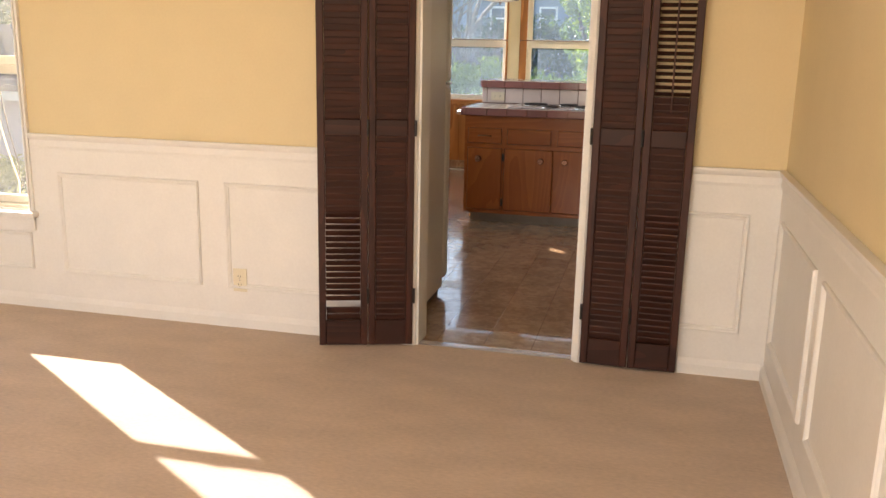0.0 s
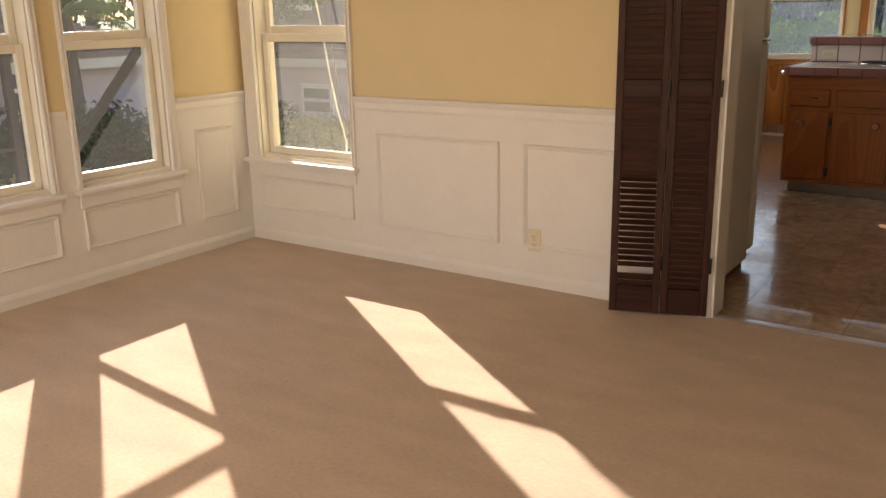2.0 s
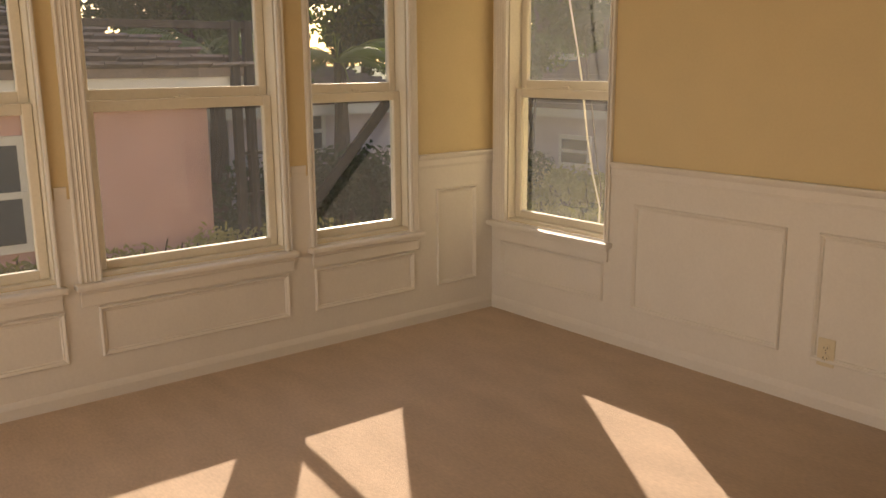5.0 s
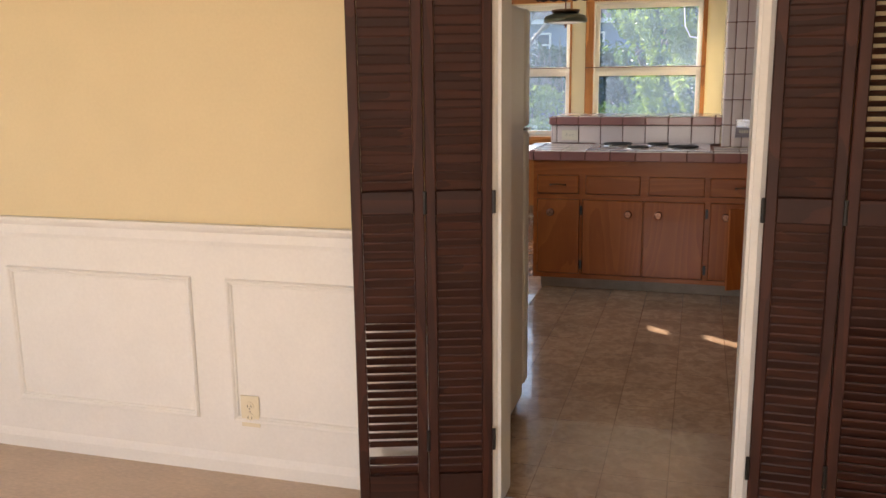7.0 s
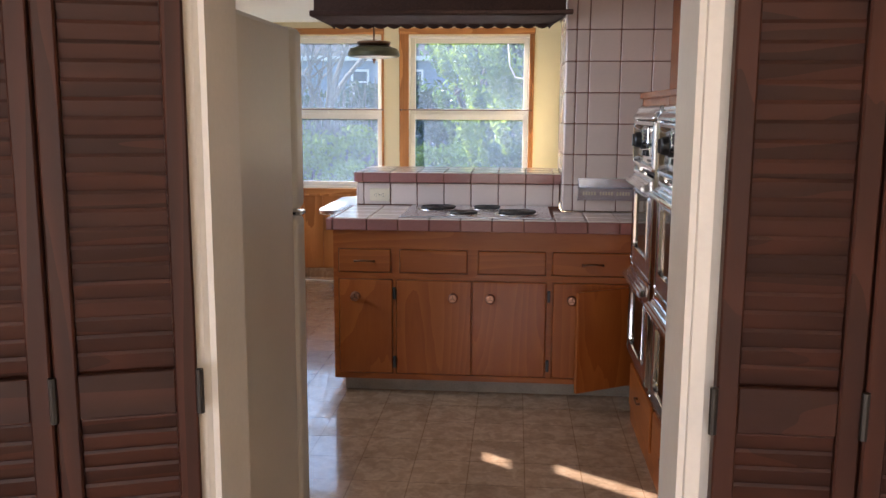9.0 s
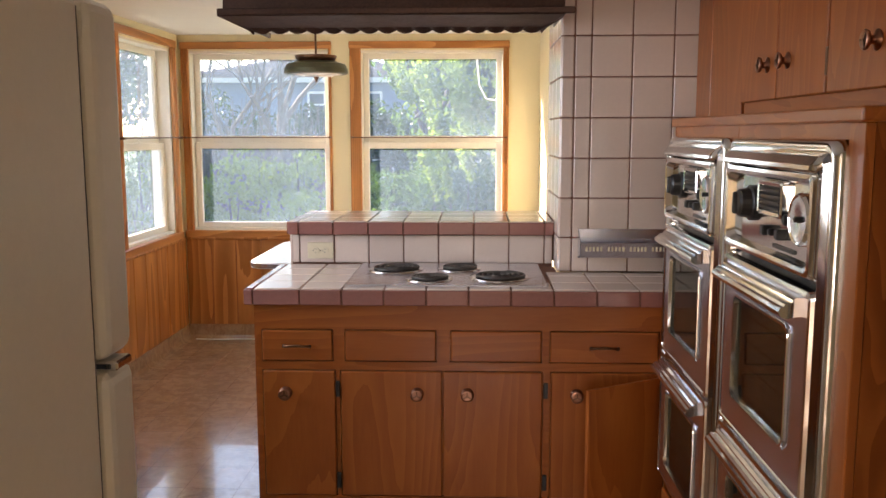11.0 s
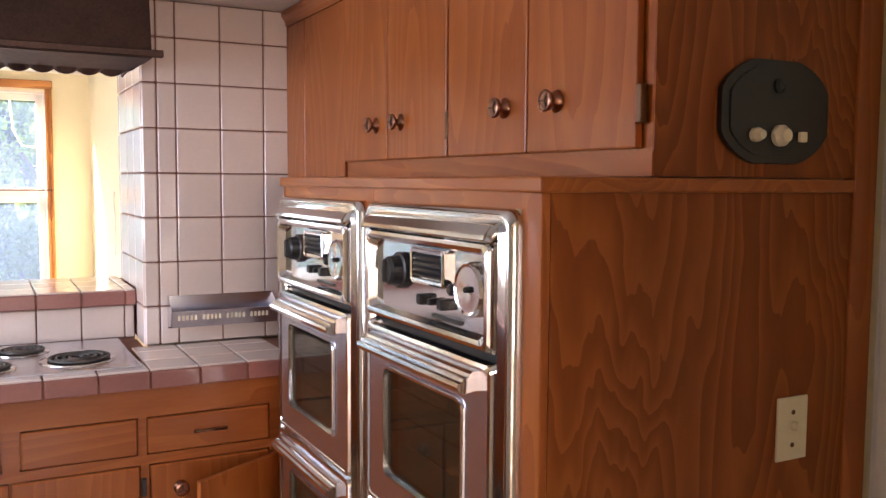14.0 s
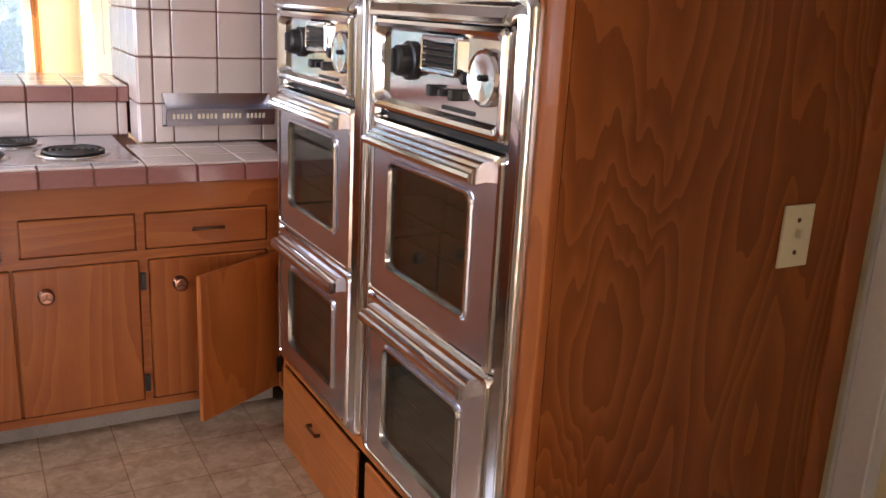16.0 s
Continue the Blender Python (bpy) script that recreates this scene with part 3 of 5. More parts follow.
curtain_rod((NWX + 0.045, 4.88, 1.455), (NWX + 0.045, 5.88, 1.455))

# ---- doorway between the rooms ----
structure("trim_door_jamb", boxes(((OPL - 0.001, -0.004, 0), (OPL + 0.018, WT + 0.004, OPT)), ((OPR - 0.018, -0.004, 0), (OPR + 0.001, WT + 0.004, OPT)),
                                  ((OPL, -0.003, OPT - 0.018), (OPR, WT + 0.003, OPT + 0.001))), M_WHITE)
for a, b in ((OPL - 0.06, OPL + 0.008), (OPR - 0.008, OPR + 0.06)):
    structure("trim_door_casing", prism(bmesh.new(), [(a, -0.0005), (a, -0.018), (a + 0.02, -0.024), (a + 0.034, -0.017), (b - 0.016, -0.02), (b - 0.006, -0.014), (b, -0.0055), (b, -0.0005)], "z", 0.0, OPT + 0.05), M_WHITE)
structure("trim_door_head", boxes(((OPL - 0.06, -0.024, OPT - 0.006), (OPR + 0.06, -0.0005, OPT + 0.06)), bevel=0.004), M_WHITE)
structure("trim_threshold", prism(bmesh.new(), [(0.0, -0.003), (0.012, 0.006), (0.05, 0.006), (0.064, -0.003)], "x", OPL + 0.018, OPR - 0.018), M_STEEL)


def louvre_leaf(parent, x0, x1, sections, name="leaf"):
    """One leaf of a folding door in its own plane: stiles, rails and tilting slats. sections: (z0, z1, tilt in degrees)."""
    st, th = 0.032, 0.028
    leaf = part(name, boxes(((x0, -th, 0.012), (x0 + st, 0, 2.03)), ((x1 - st, -th, 0.012), (x1, 0, 2.03)), bevel=0.003), M_LOUVRE, parent)
    for a, b in ((0.012, 0.13), (0.985, 1.055), (1.95, 2.03)):
        part("rail", boxes(((x0 + st, -th + 0.003, a), (x1 - st, -0.003, b)), bevel=0.002), M_SLAT, leaf)
    w = x1 - x0 - 2 * st - 0.002
    me = bpy.data.meshes.new("slat")
    bm = prism(bmesh.new(), [(-0.017, 0.0), (-0.012, 0.0028), (0.012, 0.0028), (0.017, 0.0), (0.012, -0.0028), (-0.012, -0.0028)], "x", -w / 2, w / 2)
    bm.to_mesh(me)
    bm.free()
    me.materials.append(M_SLAT)
    for a, b, tilt in sections:
        n = int((b - a) / 0.0265)
        for k in range(n):
            s = new("slat", me)
            s.parent = leaf
            s.matrix_basis = pose((x0 + x1) / 2, -th / 2, a + (b - a) * (k + 0.5) / n, -tilt + random.uniform(-2.5, 2.5), 0, 0)
    for z0, z1 in ((0.2, 0.92), (1.13, 1.88)):
        if any(t < 45 and z0 < (a + b) / 2 < z1 for a, b, t in sections):
            part("tilt_rod", boxes((((x0 + x1) / 2 - 0.004, -th - 0.004, z0), ((x0 + x1) / 2 + 0.004, -th + 0.004, z1)), bevel=0.001), M_LOUVRE, leaf)
    return leaf


CLOSED = [(0.132, 0.983, 79), (1.057, 1.948, 79)]
dl = thing("louvre_door", (0.024, -0.012, 0), "dark brown louvred bifold door folded open beside the doorway", "louvred door", "louvred bifold doors", rz=19.0)
leaf_a = louvre_leaf(dl, -0.208, -0.004, CLOSED)
leaf_b = louvre_leaf(dl, -0.434, -0.212, [(0.132, 0.195, 76), (0.222, 0.64, 58), (0.64, 0.983, 79), (1.057, 1.86, 78), (1.86, 1.948, 60)], "outer_leaf")
dr = thing("louvre_door", (0.803, -0.026, 0), "dark brown louvred bifold door with open upper slats", "louvred door", "louvred bifold doors", rz=-1.2)
leaf_c = louvre_leaf(dr, 0.006, 0.21, CLOSED)
leaf_d = louvre_leaf(dr, 0.214, 0.42, [(0.132, 0.7, 68), (0.7, 0.983, 78), (1.057, 1.19, 72), (1.19, 1.948, 27)], "outer_leaf")
for ob, xs in ((dl, (-0.21, 0.0)), (dr, (0.212, 0.002))):
    for x in xs:
        for z in (0.25, 1.02, 1.8):
            part("hinge", tube(bmesh.new(), [(x, -0.031, z - 0.035), (x, -0.031, z + 0.035)], 0.006), M_BLACK, ob)


def outlet(place, rz, tint):
    """A duplex outlet with its plate."""
    o = thing("wall_outlet", place, "ivory duplex outlet plate on the wall", "outlet", rz=rz)
    part("plate", boxes(((-0.036, -0.006, -0.058), (0.036, 0.0, 0.058)), bevel=0.003, seg=2), tint, o)
    for z in (-0.021, 0.021):
        part("socket", lathe(bmesh.new(), [(0.016, 0.0), (0.016, 0.009), (0.015, 0.0095)], pose(0, 0, z, 90), 14), tint, o)
        part("slots", boxes(((-0.008, -0.0102, z - 0.005), (-0.006, -0.0085, z + 0.005)), ((0.006, -0.0102, z - 0.004), (0.008, -0.0085, z + 0.004)), ((-0.002, -0.0102, z - 0.011), (0.002, -0.0085, z - 0.008))), M_BLACK, o)
    part("screw", lathe(bmesh.new(), [(0.003, 0), (0.003, 0.007)], pose(0, 0, 0, 90), 8), M_STEEL, o)
    return o


outlet((-0.855, -0.009, 0.242), 0, M_PLATE)

# ---- fridge ----
fr = thing("refrigerator", (-0.4, 0.55, -0.004), "beige top-freezer refrigerator standing beside the kitchen doorway", "refrigerator")
FX0, FX1 = -0.79, -0.062
wpart("body", boxes(((FX0, 0.19, 0.03), (FX1, 0.92, 1.655)), bevel=0.012, seg=2), M_FRIDGE, fr)
wpart("gasket", boxes(((FX0 + 0.01, 0.921, 0.06), (FX1 - 0.01, 0.934, 1.645))), M_BLACK, fr)
wpart("freezer_door", boxes(((FX0, 0.935, 1.185), (FX1 + 0.004, 1.03, 1.66)), bevel=0.02, seg=3), M_FRIDGE, fr)
wpart("fridge_door", boxes(((FX0, 0.935, 0.07), (FX1 + 0.004, 1.03, 1.17)), bevel=0.02, seg=3), M_FRIDGE, fr)
wpart("door_latch", boxes(((FX1 - 0.03, 0.95, 1.171), (FX1 + 0.012, 1.0, 1.184)), bevel=0.003), M_CHROME, fr)
wpart("plinth", boxes(((FX0 + 0.02, 0.22, -0.004), (FX1 - 0.02, 0.9, 0.03))), M_BLACK, fr)

# ---- peninsula ----
def knob(bm_m, parent, material=None):
    """A round cabinet knob: a rose, a stem and a dished head with a star."""
    k = part("knob", lathe(bmesh.new(), [(0.023, 0), (0.024, 0.002), (0.011, 0.007), (0.009, 0.018), (0.021, 0.023), (0.0235, 0.029), (0.019, 0.033), (0.012, 0.031), (0.004, 0.032)], bm_m, 20), material or M_COPPER, parent, smooth=True)
    star = bmesh.new()
    for a in (90, 210, 330):
        arm = box(bmesh.new(), (0.001, -0.0025, 0.0312), (0.017, 0.0025, 0.0335))
        arm.transform(bm_m @ Matrix.Rotation(radians(a), 4, "Z"))
        me = bpy.data.meshes.new("arm")
        arm.to_mesh(me)
        arm.free()
        star.from_mesh(me)
        bpy.data.meshes.remove(me)
    part("star", star, M_BRONZE, k)
    return k


def pull(x, y, z, parent, half=0.038):
    pts = [(x + half * t, y - 0.004 - 0.02 * (1 - t * t) ** 0.6, z + 0.006 * (1 - t * t)) for t in (-1, -0.85, -0.6, -0.3, 0, 0.3, 0.6, 0.85, 1)]
    bm = tube(bmesh.new(), pts, [0.007, 0.005, 0.0045, 0.005, 0.0055, 0.005, 0.0045, 0.005, 0.007], 8)
    return wpart("pull", bm, M_BRONZE, parent, smooth=True)


CY = 3.0
pen = thing("base_cabinet", (0.38, 3.3, -0.004), "honey fir peninsula base cabinet with drawers and doors", "cabinet")
DRAWERS = ((-0.373, -0.108, True), (-0.059, 0.281, False), (0.337, 0.673, False), (0.707, 1.106, True))
DOORS = ((-0.373, -0.1, -0.287), (-0.078, 0.303, 0.211), (0.31, 0.679, 0.399), (0.713, 1.106, 0.807))
wpart("body", boxes(((-0.40, CY + 0.022, 0.075), (1.15, 3.58, 0.85)), bevel=0.002), M_FIR, pen)
wpart("toe_kick", boxes(((-0.36, CY + 0.07, -0.004), (1.15, 3.56, 0.075))), M_TOE, pen)
gaps = [(x0 - 0.004, x1 + 0.004, 0.634, 0.758) for x0, x1, _ in DRAWERS] + [(-0.377, -0.096, 0.104, 0.602), (-0.082, 0.683, 0.104, 0.602), (0.709, 1.11, 0.104, 0.602)]
wpart("face_frame", pierced("y", CY, CY + 0.02, -0.402, 1.152, 0.075, 0.85, gaps), M_FIRX, pen)
for x0, x1, handle in DRAWERS:
    d = wpart("drawer", boxes(((x0, CY - 0.009, 0.638), (x1, CY + 0.018, 0.754)), bevel=0.005, seg=2), M_FIRX, pen)
    if handle:
        pull((x0 + x1) / 2, CY - 0.009, 0.694, d, 0.05)
for x0, x1, kx in DOORS:
    d = wpart("door", boxes(((x0, CY - 0.008, 0.108), (x1, CY + 0.018, 0.598)), bevel=0.004), M_FIR, pen)
    knob(frame_of(d).inverted() @ pose(kx, CY - 0.0075, 0.514, 90), d)
for x in (-0.089, 0.692):
    for z in (0.17, 0.53):
        wpart("hinge", boxes(((x - 0.008, CY - 0.016, z - 0.03), (x + 0.008, CY - 0.002, z + 0.03)), bevel=0.002), M_BLACK, pen)
corner = thing("corner_cabinet", (1.5, 2.86, -0.004), "honey fir corner base cabinet with its plain door standing open", "cabinet")
wpart("body", boxes(((1.152, 2.73, 0.075), (1.90, 3.5, 0.85))), M_FIR, corner)
wpart("drawer", boxes(((1.142, 2.75, 0.64), (1.152, 2.975, 0.754)), bevel=0.003), M_FIRY, corner)
od = wpart("door", boxes(((-0.37, -0.009, 0.1), (0, 0.009, 0.598)), bevel=0.003), M_FIR, corner, "plain fir door standing half open")
od.matrix_basis = frame_of(corner).inverted() @ pose(1.135, 2.965, 0, 0, 0, 31)
od.data.transform(frame_of(corner))
for z in (0.18, 0.52):
    wpart("hinge", boxes(((1.12, 2.95, z - 0.03), (1.145, 2.968, z + 0.03)), bevel=0.002), M_BLACK, corner)

# tiles share one mesh for each size
TILE = {}


def tile_mesh(size, material, bevel=0.003):
    key = (tuple(round(v, 4) for v in size), material.name, bevel)
    if key not in TILE:
        me = bpy.data.meshes.new("tile")
        bm = box(bmesh.new(), [-v / 2 for v in size], [v / 2 for v in size], bevel)
        bm.to_mesh(me)
        bm.free()
        me.materials.append(material)
        TILE[key] = me
    return TILE[key]


def tile(parent, lo, hi, material, bevel=0.003, gap=0.0025):
    """One tile that fills the box from lo to hi but for half a joint along its two long ways."""
    size = [b - a for a, b in zip(lo, hi)]
    thin = size.index(min(size))
    size = [v if i == thin else v - 2 * gap for i, v in enumerate(size)]
    ob = new("tile", tile_mesh(size, material, bevel))
    ob.parent = parent
    ob.matrix_basis = frame_of(parent).inverted() @ Matrix.Translation([(a + b) / 2 for a, b in zip(lo, hi)])
    return ob


def cuts(a, b, pitch, start=None):
    """Joint lines from a to b at a pitch that passes through start."""
    start = a if start is None else start
    k = math.ceil((a - start) / pitch - 1e-6)
    out = [a]
    while start + k * pitch < b - 0.02:
        if start + k * pitch > a + 0.02:
            out.append(start + k * pitch)
        k += 1
    return out + [b]


P = 0.157
top = thing("worktop", (0.38, 3.25, 0.85), "pale pink tiled worktop with mauve edge tiles and red grout", "worktop")
wpart("bed", boxes(((-0.43, 2.988, 0.852), (0.768, 3.60, 0.907)), ((0.768, 2.988, 0.852), (1.165, 3.404, 0.907)), ((1.165, 2.73, 0.852), (1.90, 3.404, 0.907))), M_GROUT, top)
xs = cuts(-0.40, 1.2, P, -0.068)
STOVE = (-0.055, 0.69, 3.045, 3.575)
ys = [2.994, 3.15, 3.307, 3.464, 3.60]
for xa, xb in zip(xs, xs[1:]):
    tile(top, (xa, 2.978, 0.85), (xb, 2.99, 0.912), M_MAUVE)
    for ya, yb in zip(ys, ys[1:]):
        if xa > 0.7:
            yb = min(yb, 3.404)
        if yb - ya > 0.02 and not (xa > STOVE[0] - 0.03 and xb < STOVE[1] + 0.05 and ya > 3.1):
            tile(top, (xa, ya, 0.905), (xb, yb, 0.914), M_PINKTILE)
for ya, yb in zip(ys, ys[1:]):
    tile(top, (-0.437, ya, 0.85), (-0.425, yb, 0.912), M_MAUVE)
    tile(top, (-0.434, ya, 0.904), (-0.40, yb, 0.9135), M_MAUVE)
tile(top, (-0.437, 2.978, 0.85), (-0.40, 2.99, 0.912), M_MAUVE)
for ya, yb in ((2.73, 2.86), (2.86, 2.99)):
    tile(top, (1.153, ya, 0.85), (1.164, yb, 0.912), M_MAUVE)
    tile(top, (1.17, ya, 0.905), (1.32, yb, 0.914), M_PINKTILE)

bar = thing("tiled_bar", (0.19, 3.85, -0.004), "raised tiled breakfast bar behind the cooktop", "bar")
wpart("core", boxes(((-0.385, 3.625, -0.004), (0.765, 3.98, 1.045)), ((-0.392, 3.596, 1.045), (0.868, 4.125, 1.094))), M_GROUT, bar)
xs = cuts(-0.397, 0.77, 0.154, -0.196)
for xa, xb in zip(xs, xs[1:]):
    tile(bar, (xa, 3.587, 1.043), (xb, 3.598, 1.102), M_MAUVE)
    tile(bar, (xa, 3.604, 1.094), (xb, 3.77, 1.1035), M_PINKTILE)
    tile(bar, (xa, 3.77, 1.094), (xb, 3.95, 1.1035), M_PINKTILE)
    tile(bar, (xa, 3.95, 1.094), (xb, 4.12, 1.1035), M_PINKTILE)
xs = cuts(-0.385, 0.765, 0.154, -0.196)
for xa, xb in zip(xs, xs[1:]):
    tile(bar, (xa, 3.615, 0.915), (xb, 3.626, 1.043), M_PINKTILE)
for ya, yb in ((3.598, 3.77), (3.77, 3.95), (3.95, 4.12)):
    tile(bar, (-0.404, ya, 1.043), (-0.392, yb, 1.102), M_MAUVE)
tile(bar, (-0.396, 3.63, 0.75), (-0.385, 3.98, 1.043), M_PINKTILE)
ko = outlet((-0.257, 3.614, 0.972), 0, M_PLATE)
ko.matrix_basis = pose(-0.257, 3.614, 0.972, 0, 90, 0)

col = thing("tiled_wall", (1.3, 3.5, 0.91), "pale pink tiled splashback wall with red grout", "tiled wall")
wpart("core", boxes(((0.777, 3.414, 0.915), (1.948, 3.548, KCEIL - 0.002)), ((0.777, 3.548, 0.915), (0.868, 3.98, KCEIL - 0.003))), M_GROUT, col)
zs = cuts(0.915, KCEIL - 0.003, 0.163, 0.895)
xs = [0.80, 0.891, 1.054, 1.219, 1.384]
for za, zb in zip(zs, zs[1:]):
    tile(col, (0.768, 3.404, za), (0.824, 3.416, zb), M_PINKTILE, 0.005)
    for xa, xb in zip([0.824, *xs[1:]], [*xs[1:], 1.55]):
        tile(col, (xa, 3.404, za), (xb, 3.416, zb), M_PINKTILE)
    for ya, yb in ((3.416, 3.58), (3.58, 3.75), (3.75, 3.93), (3.93, 3.98)):
        if zb > 1.11 or yb < 3.6:
            tile(col, (0.767, ya, max(za, 1.106) if ya > 3.57 else za), (0.779, yb, zb), M_PINKTILE)

# cooktop
ck = thing("cooktop", (0.32, 3.31, 0.914), "stainless steel cooktop with four black coil burners", "cooktop")
wpart("deck", boxes(((STOVE[0] - 0.01, STOVE[2] - 0.01, 0.913), (STOVE[1] + 0.01, STOVE[3] + 0.01, 0.922)), bevel=0.004, seg=2), M_STEEL, ck)
for bx, by, r in ((0.095, 3.404, 0.105), (0.361, 3.43, 0.08), (0.248, 3.17, 0.08), (0.523, 3.215, 0.108)):
    b = wpart("drip_pan", lathe(bmesh.new(), [(r + 0.012, 0.922), (r + 0.01, 0.926), (r, 0.925), (r * 0.6, 0.915), (0.01, 0.914)], Matrix.Translation((bx, by, 0)), 28), M_CHROME, ck, smooth=True)
    turns = 4.2
    pts = [(bx + (0.016 + (r - 0.022) * k / 90) * math.cos(turns * 2 * math.pi * k / 90), by + (0.016 + (r - 0.022) * k / 90) * math.sin(turns * 2 * math.pi * k / 90), 0.931) for k in range(91)]
    wpart("coil", tube(bmesh.new(), pts, 0.0055, 6), M_COIL, b, smooth=True)

# steel spice shelf on the tiles
sp = thing("wall_shelf", (1.04, 3.36, 0.975), "small stainless steel wall tray with pierced front", "shelf")
wpart("tray", prism(bmesh.new(), [(3.402, 1.095), (3.402, 0.975), (3.335, 0.985), (3.322, 1.045), (3.326, 1.046), (3.34, 0.99), (3.398, 0.981), (3.398, 1.095)], "x", 0.85, 1.245), M_STEEL, sp)
for x in (0.85, 1.243):
    wpart("end", prism(bmesh.new(), [(3.402, 1.095), (3.402, 0.975), (3.335, 0.985), (3.322, 1.045)], "x", x, x + 0.002), M_STEEL, sp)
for k in range(24):
    if k % 6 != 5:
        x = 0.872 + k * 0.0148
        wpart("slot", boxes(((x, 3.3245, 1.012), (x + 0.008, 3.3305, 1.030))), M_PLATE, sp)

# hood with a scalloped lower edge
hd = thing("range_hood", (0.14, 3.3, 1.85), "dark antique copper range hood with scalloped valance", "range hood")
HX0, HX1, HY0, HY1 = -0.50, 0.775, 2.99, 3.75
wpart("top", prism(bmesh.new(), [(HY0 + 0.03, 2.1), (HY0, 1.925), (HY0 + 0.012, 1.925), (HY0 + 0.04, 2.09), (3.55, 2.09), (3.55, 2.1)], "x", HX0 + 0.02, HX1 - 0.04), M_HOOD, hd)
wpart("rim", boxes(((HX0, HY0 - 0.008, 1.905), (HX1, HY0 + 0.012, 1.928)), ((HX0, HY0 + 0.012, 1.905), (HX0 + 0.015, HY1, 1.928)), bevel=0.003), M_HOOD, hd)
wpart("cap", boxes(((HX0 + 0.01, HY0 + 0.02, 2.1), (HX1 - 0.03, HY1, 2.125)), bevel=0.004), M_FIRX, hd)


def valance():
    """A sheet that leans in under the rim on three sides and ends in scallops."""
    bm = bmesh.new()
    corners = ((HX0, HY0 + 0.13), (HX0, HY0), (HX1 - 0.035, HY0), (HX1 - 0.035, HY0 + 0.13))
    inner = ((HX0 + 0.1, HY0 + 0.13), (HX0 + 0.1, HY0 + 0.12), (HX1 - 0.11, HY0 + 0.12), (HX1 - 0.11, HY0 + 0.13))
    up, mid, low = [], [], []
    for (a, b), (c, d), n in zip(zip(corners, corners[1:]), zip(inner, inner[1:]), (3, 16, 3)):
        for k in range(n * 6 + 1):
            f = k / (n * 6)
            up.append(bm.verts.new((a[0] + (b[0] - a[0]) * f, a[1] + (b[1] - a[1]) * f, 1.906)))
            p = Vector((c[0] + (d[0] - c[0]) * f, c[1] + (d[1] - c[1]) * f, 1.866))
            mid.append(bm.verts.new(up[-1].co.lerp(p, 0.8)))
            low.append(bm.verts.new(p - Vector((0, 0, 0.013 * abs(math.sin(math.pi * k / 6))))))
    for one, two in ((up, mid), (mid, low)):
        for k in range(len(up) - 1):
            if (up[k].co - up[k + 1].co).length > 1e-6:
                bm.faces.new((one[k], one[k + 1], two[k + 1], two[k]))
    bmesh.ops.recalc_face_normals(bm, faces=bm.faces[:])
    bmesh.ops.solidify(bm, geom=bm.faces[:], thickness=0.004)
    return bm


wpart("valance", valance(), M_HOOD, hd)
wpart("side", prism(bmesh.new(), [(HY0 + 0.03, 2.1), (HY0, 1.925), (HY0, 1.906), (3.4, 1.906), (3.4, 2.1)], "x", HX1 - 0.041, HX1 - 0.035), M_HOOD, hd)

# ---- wall ovens ----
oc = thing("oven_cabinet", (1.5, 2.02, -0.004), "tall varnished fir cabinet housing two wall ovens", "cabinet")
OX = 1.08
wpart("side_panel", boxes(((OX + 0.018, 1.328, -0.004), (1.86, 1.348, 1.505))), M_PLY, oc)
wpart("face_stile", boxes(((OX, 1.328, -0.004), (OX + 0.018, 1.393, 1.505)), bevel=0.002), M_FIR, oc)
wpart("face_stile", boxes(((OX, 2.035, 0.33), (OX + 0.018, 2.083, 1.505)), bevel=0.002), M_FIR, oc)
wpart("face_stile", boxes(((OX, 2.712, -0.004), (OX + 0.018, 2.727, 1.505))), M_FIR, oc)
wpart("face_rail", boxes(((OX + 0.001, 1.376, 1.475), (OX + 0.018, 2.712, 1.505))), M_FIRY, oc)
wpart("face_rail", boxes(((OX + 0.001, 1.376, 0.29), (OX + 0.018, 2.712, 0.33))), M_FIRY, oc)
wpart("face_rail", boxes(((OX + 0.001, 1.376, -0.004), (OX + 0.018, 2.712, 0.075))), M_FIRY, oc)
wpart("far_side", boxes(((OX + 0.018, 2.707, -0.004), (1.90, 2.727, 1.505))), M_FIR, oc)
wpart("top_board", boxes(((OX - 0.012, 1.318, 1.505), (1.86, 2.73, 1.532)), bevel=0.004, seg=2), M_FIRY, oc)
wpart("corner_stile", boxes(((1.86, 1.32, -0.004), (1.93, 1.35, KCEIL - 0.003)), bevel=0.003), M_FIR, oc)
for y0, y1 in ((1.39, 2.03), (2.09, 2.70)):
    d = wpart("drawer", boxes(((OX - 0.012, y0, 0.085), (OX + 0.001, y1, 0.285)), bevel=0.004), M_FIRY, oc)
    yc = (y0 + y1) / 2
    wpart("pull", boxes(((OX - 0.03, yc - 0.04, 0.196), (OX - 0.024, yc + 0.04, 0.206)), ((OX - 0.03, yc - 0.04, 0.196), (OX - 0.01, yc - 0.03, 0.206)), ((OX - 0.03, yc + 0.03, 0.196), (OX - 0.01, yc + 0.04, 0.206)), bevel=0.002), M_BRONZE, d)
structure("trim_east_door_casing", boxes(((1.944, 1.2, 0), (1.9495, 1.318, KCEIL - 0.002)), ((1.932, 1.22, 0), (1.945, 1.30, KCEIL - 0.003)), bevel=0.004), M_WHITE)


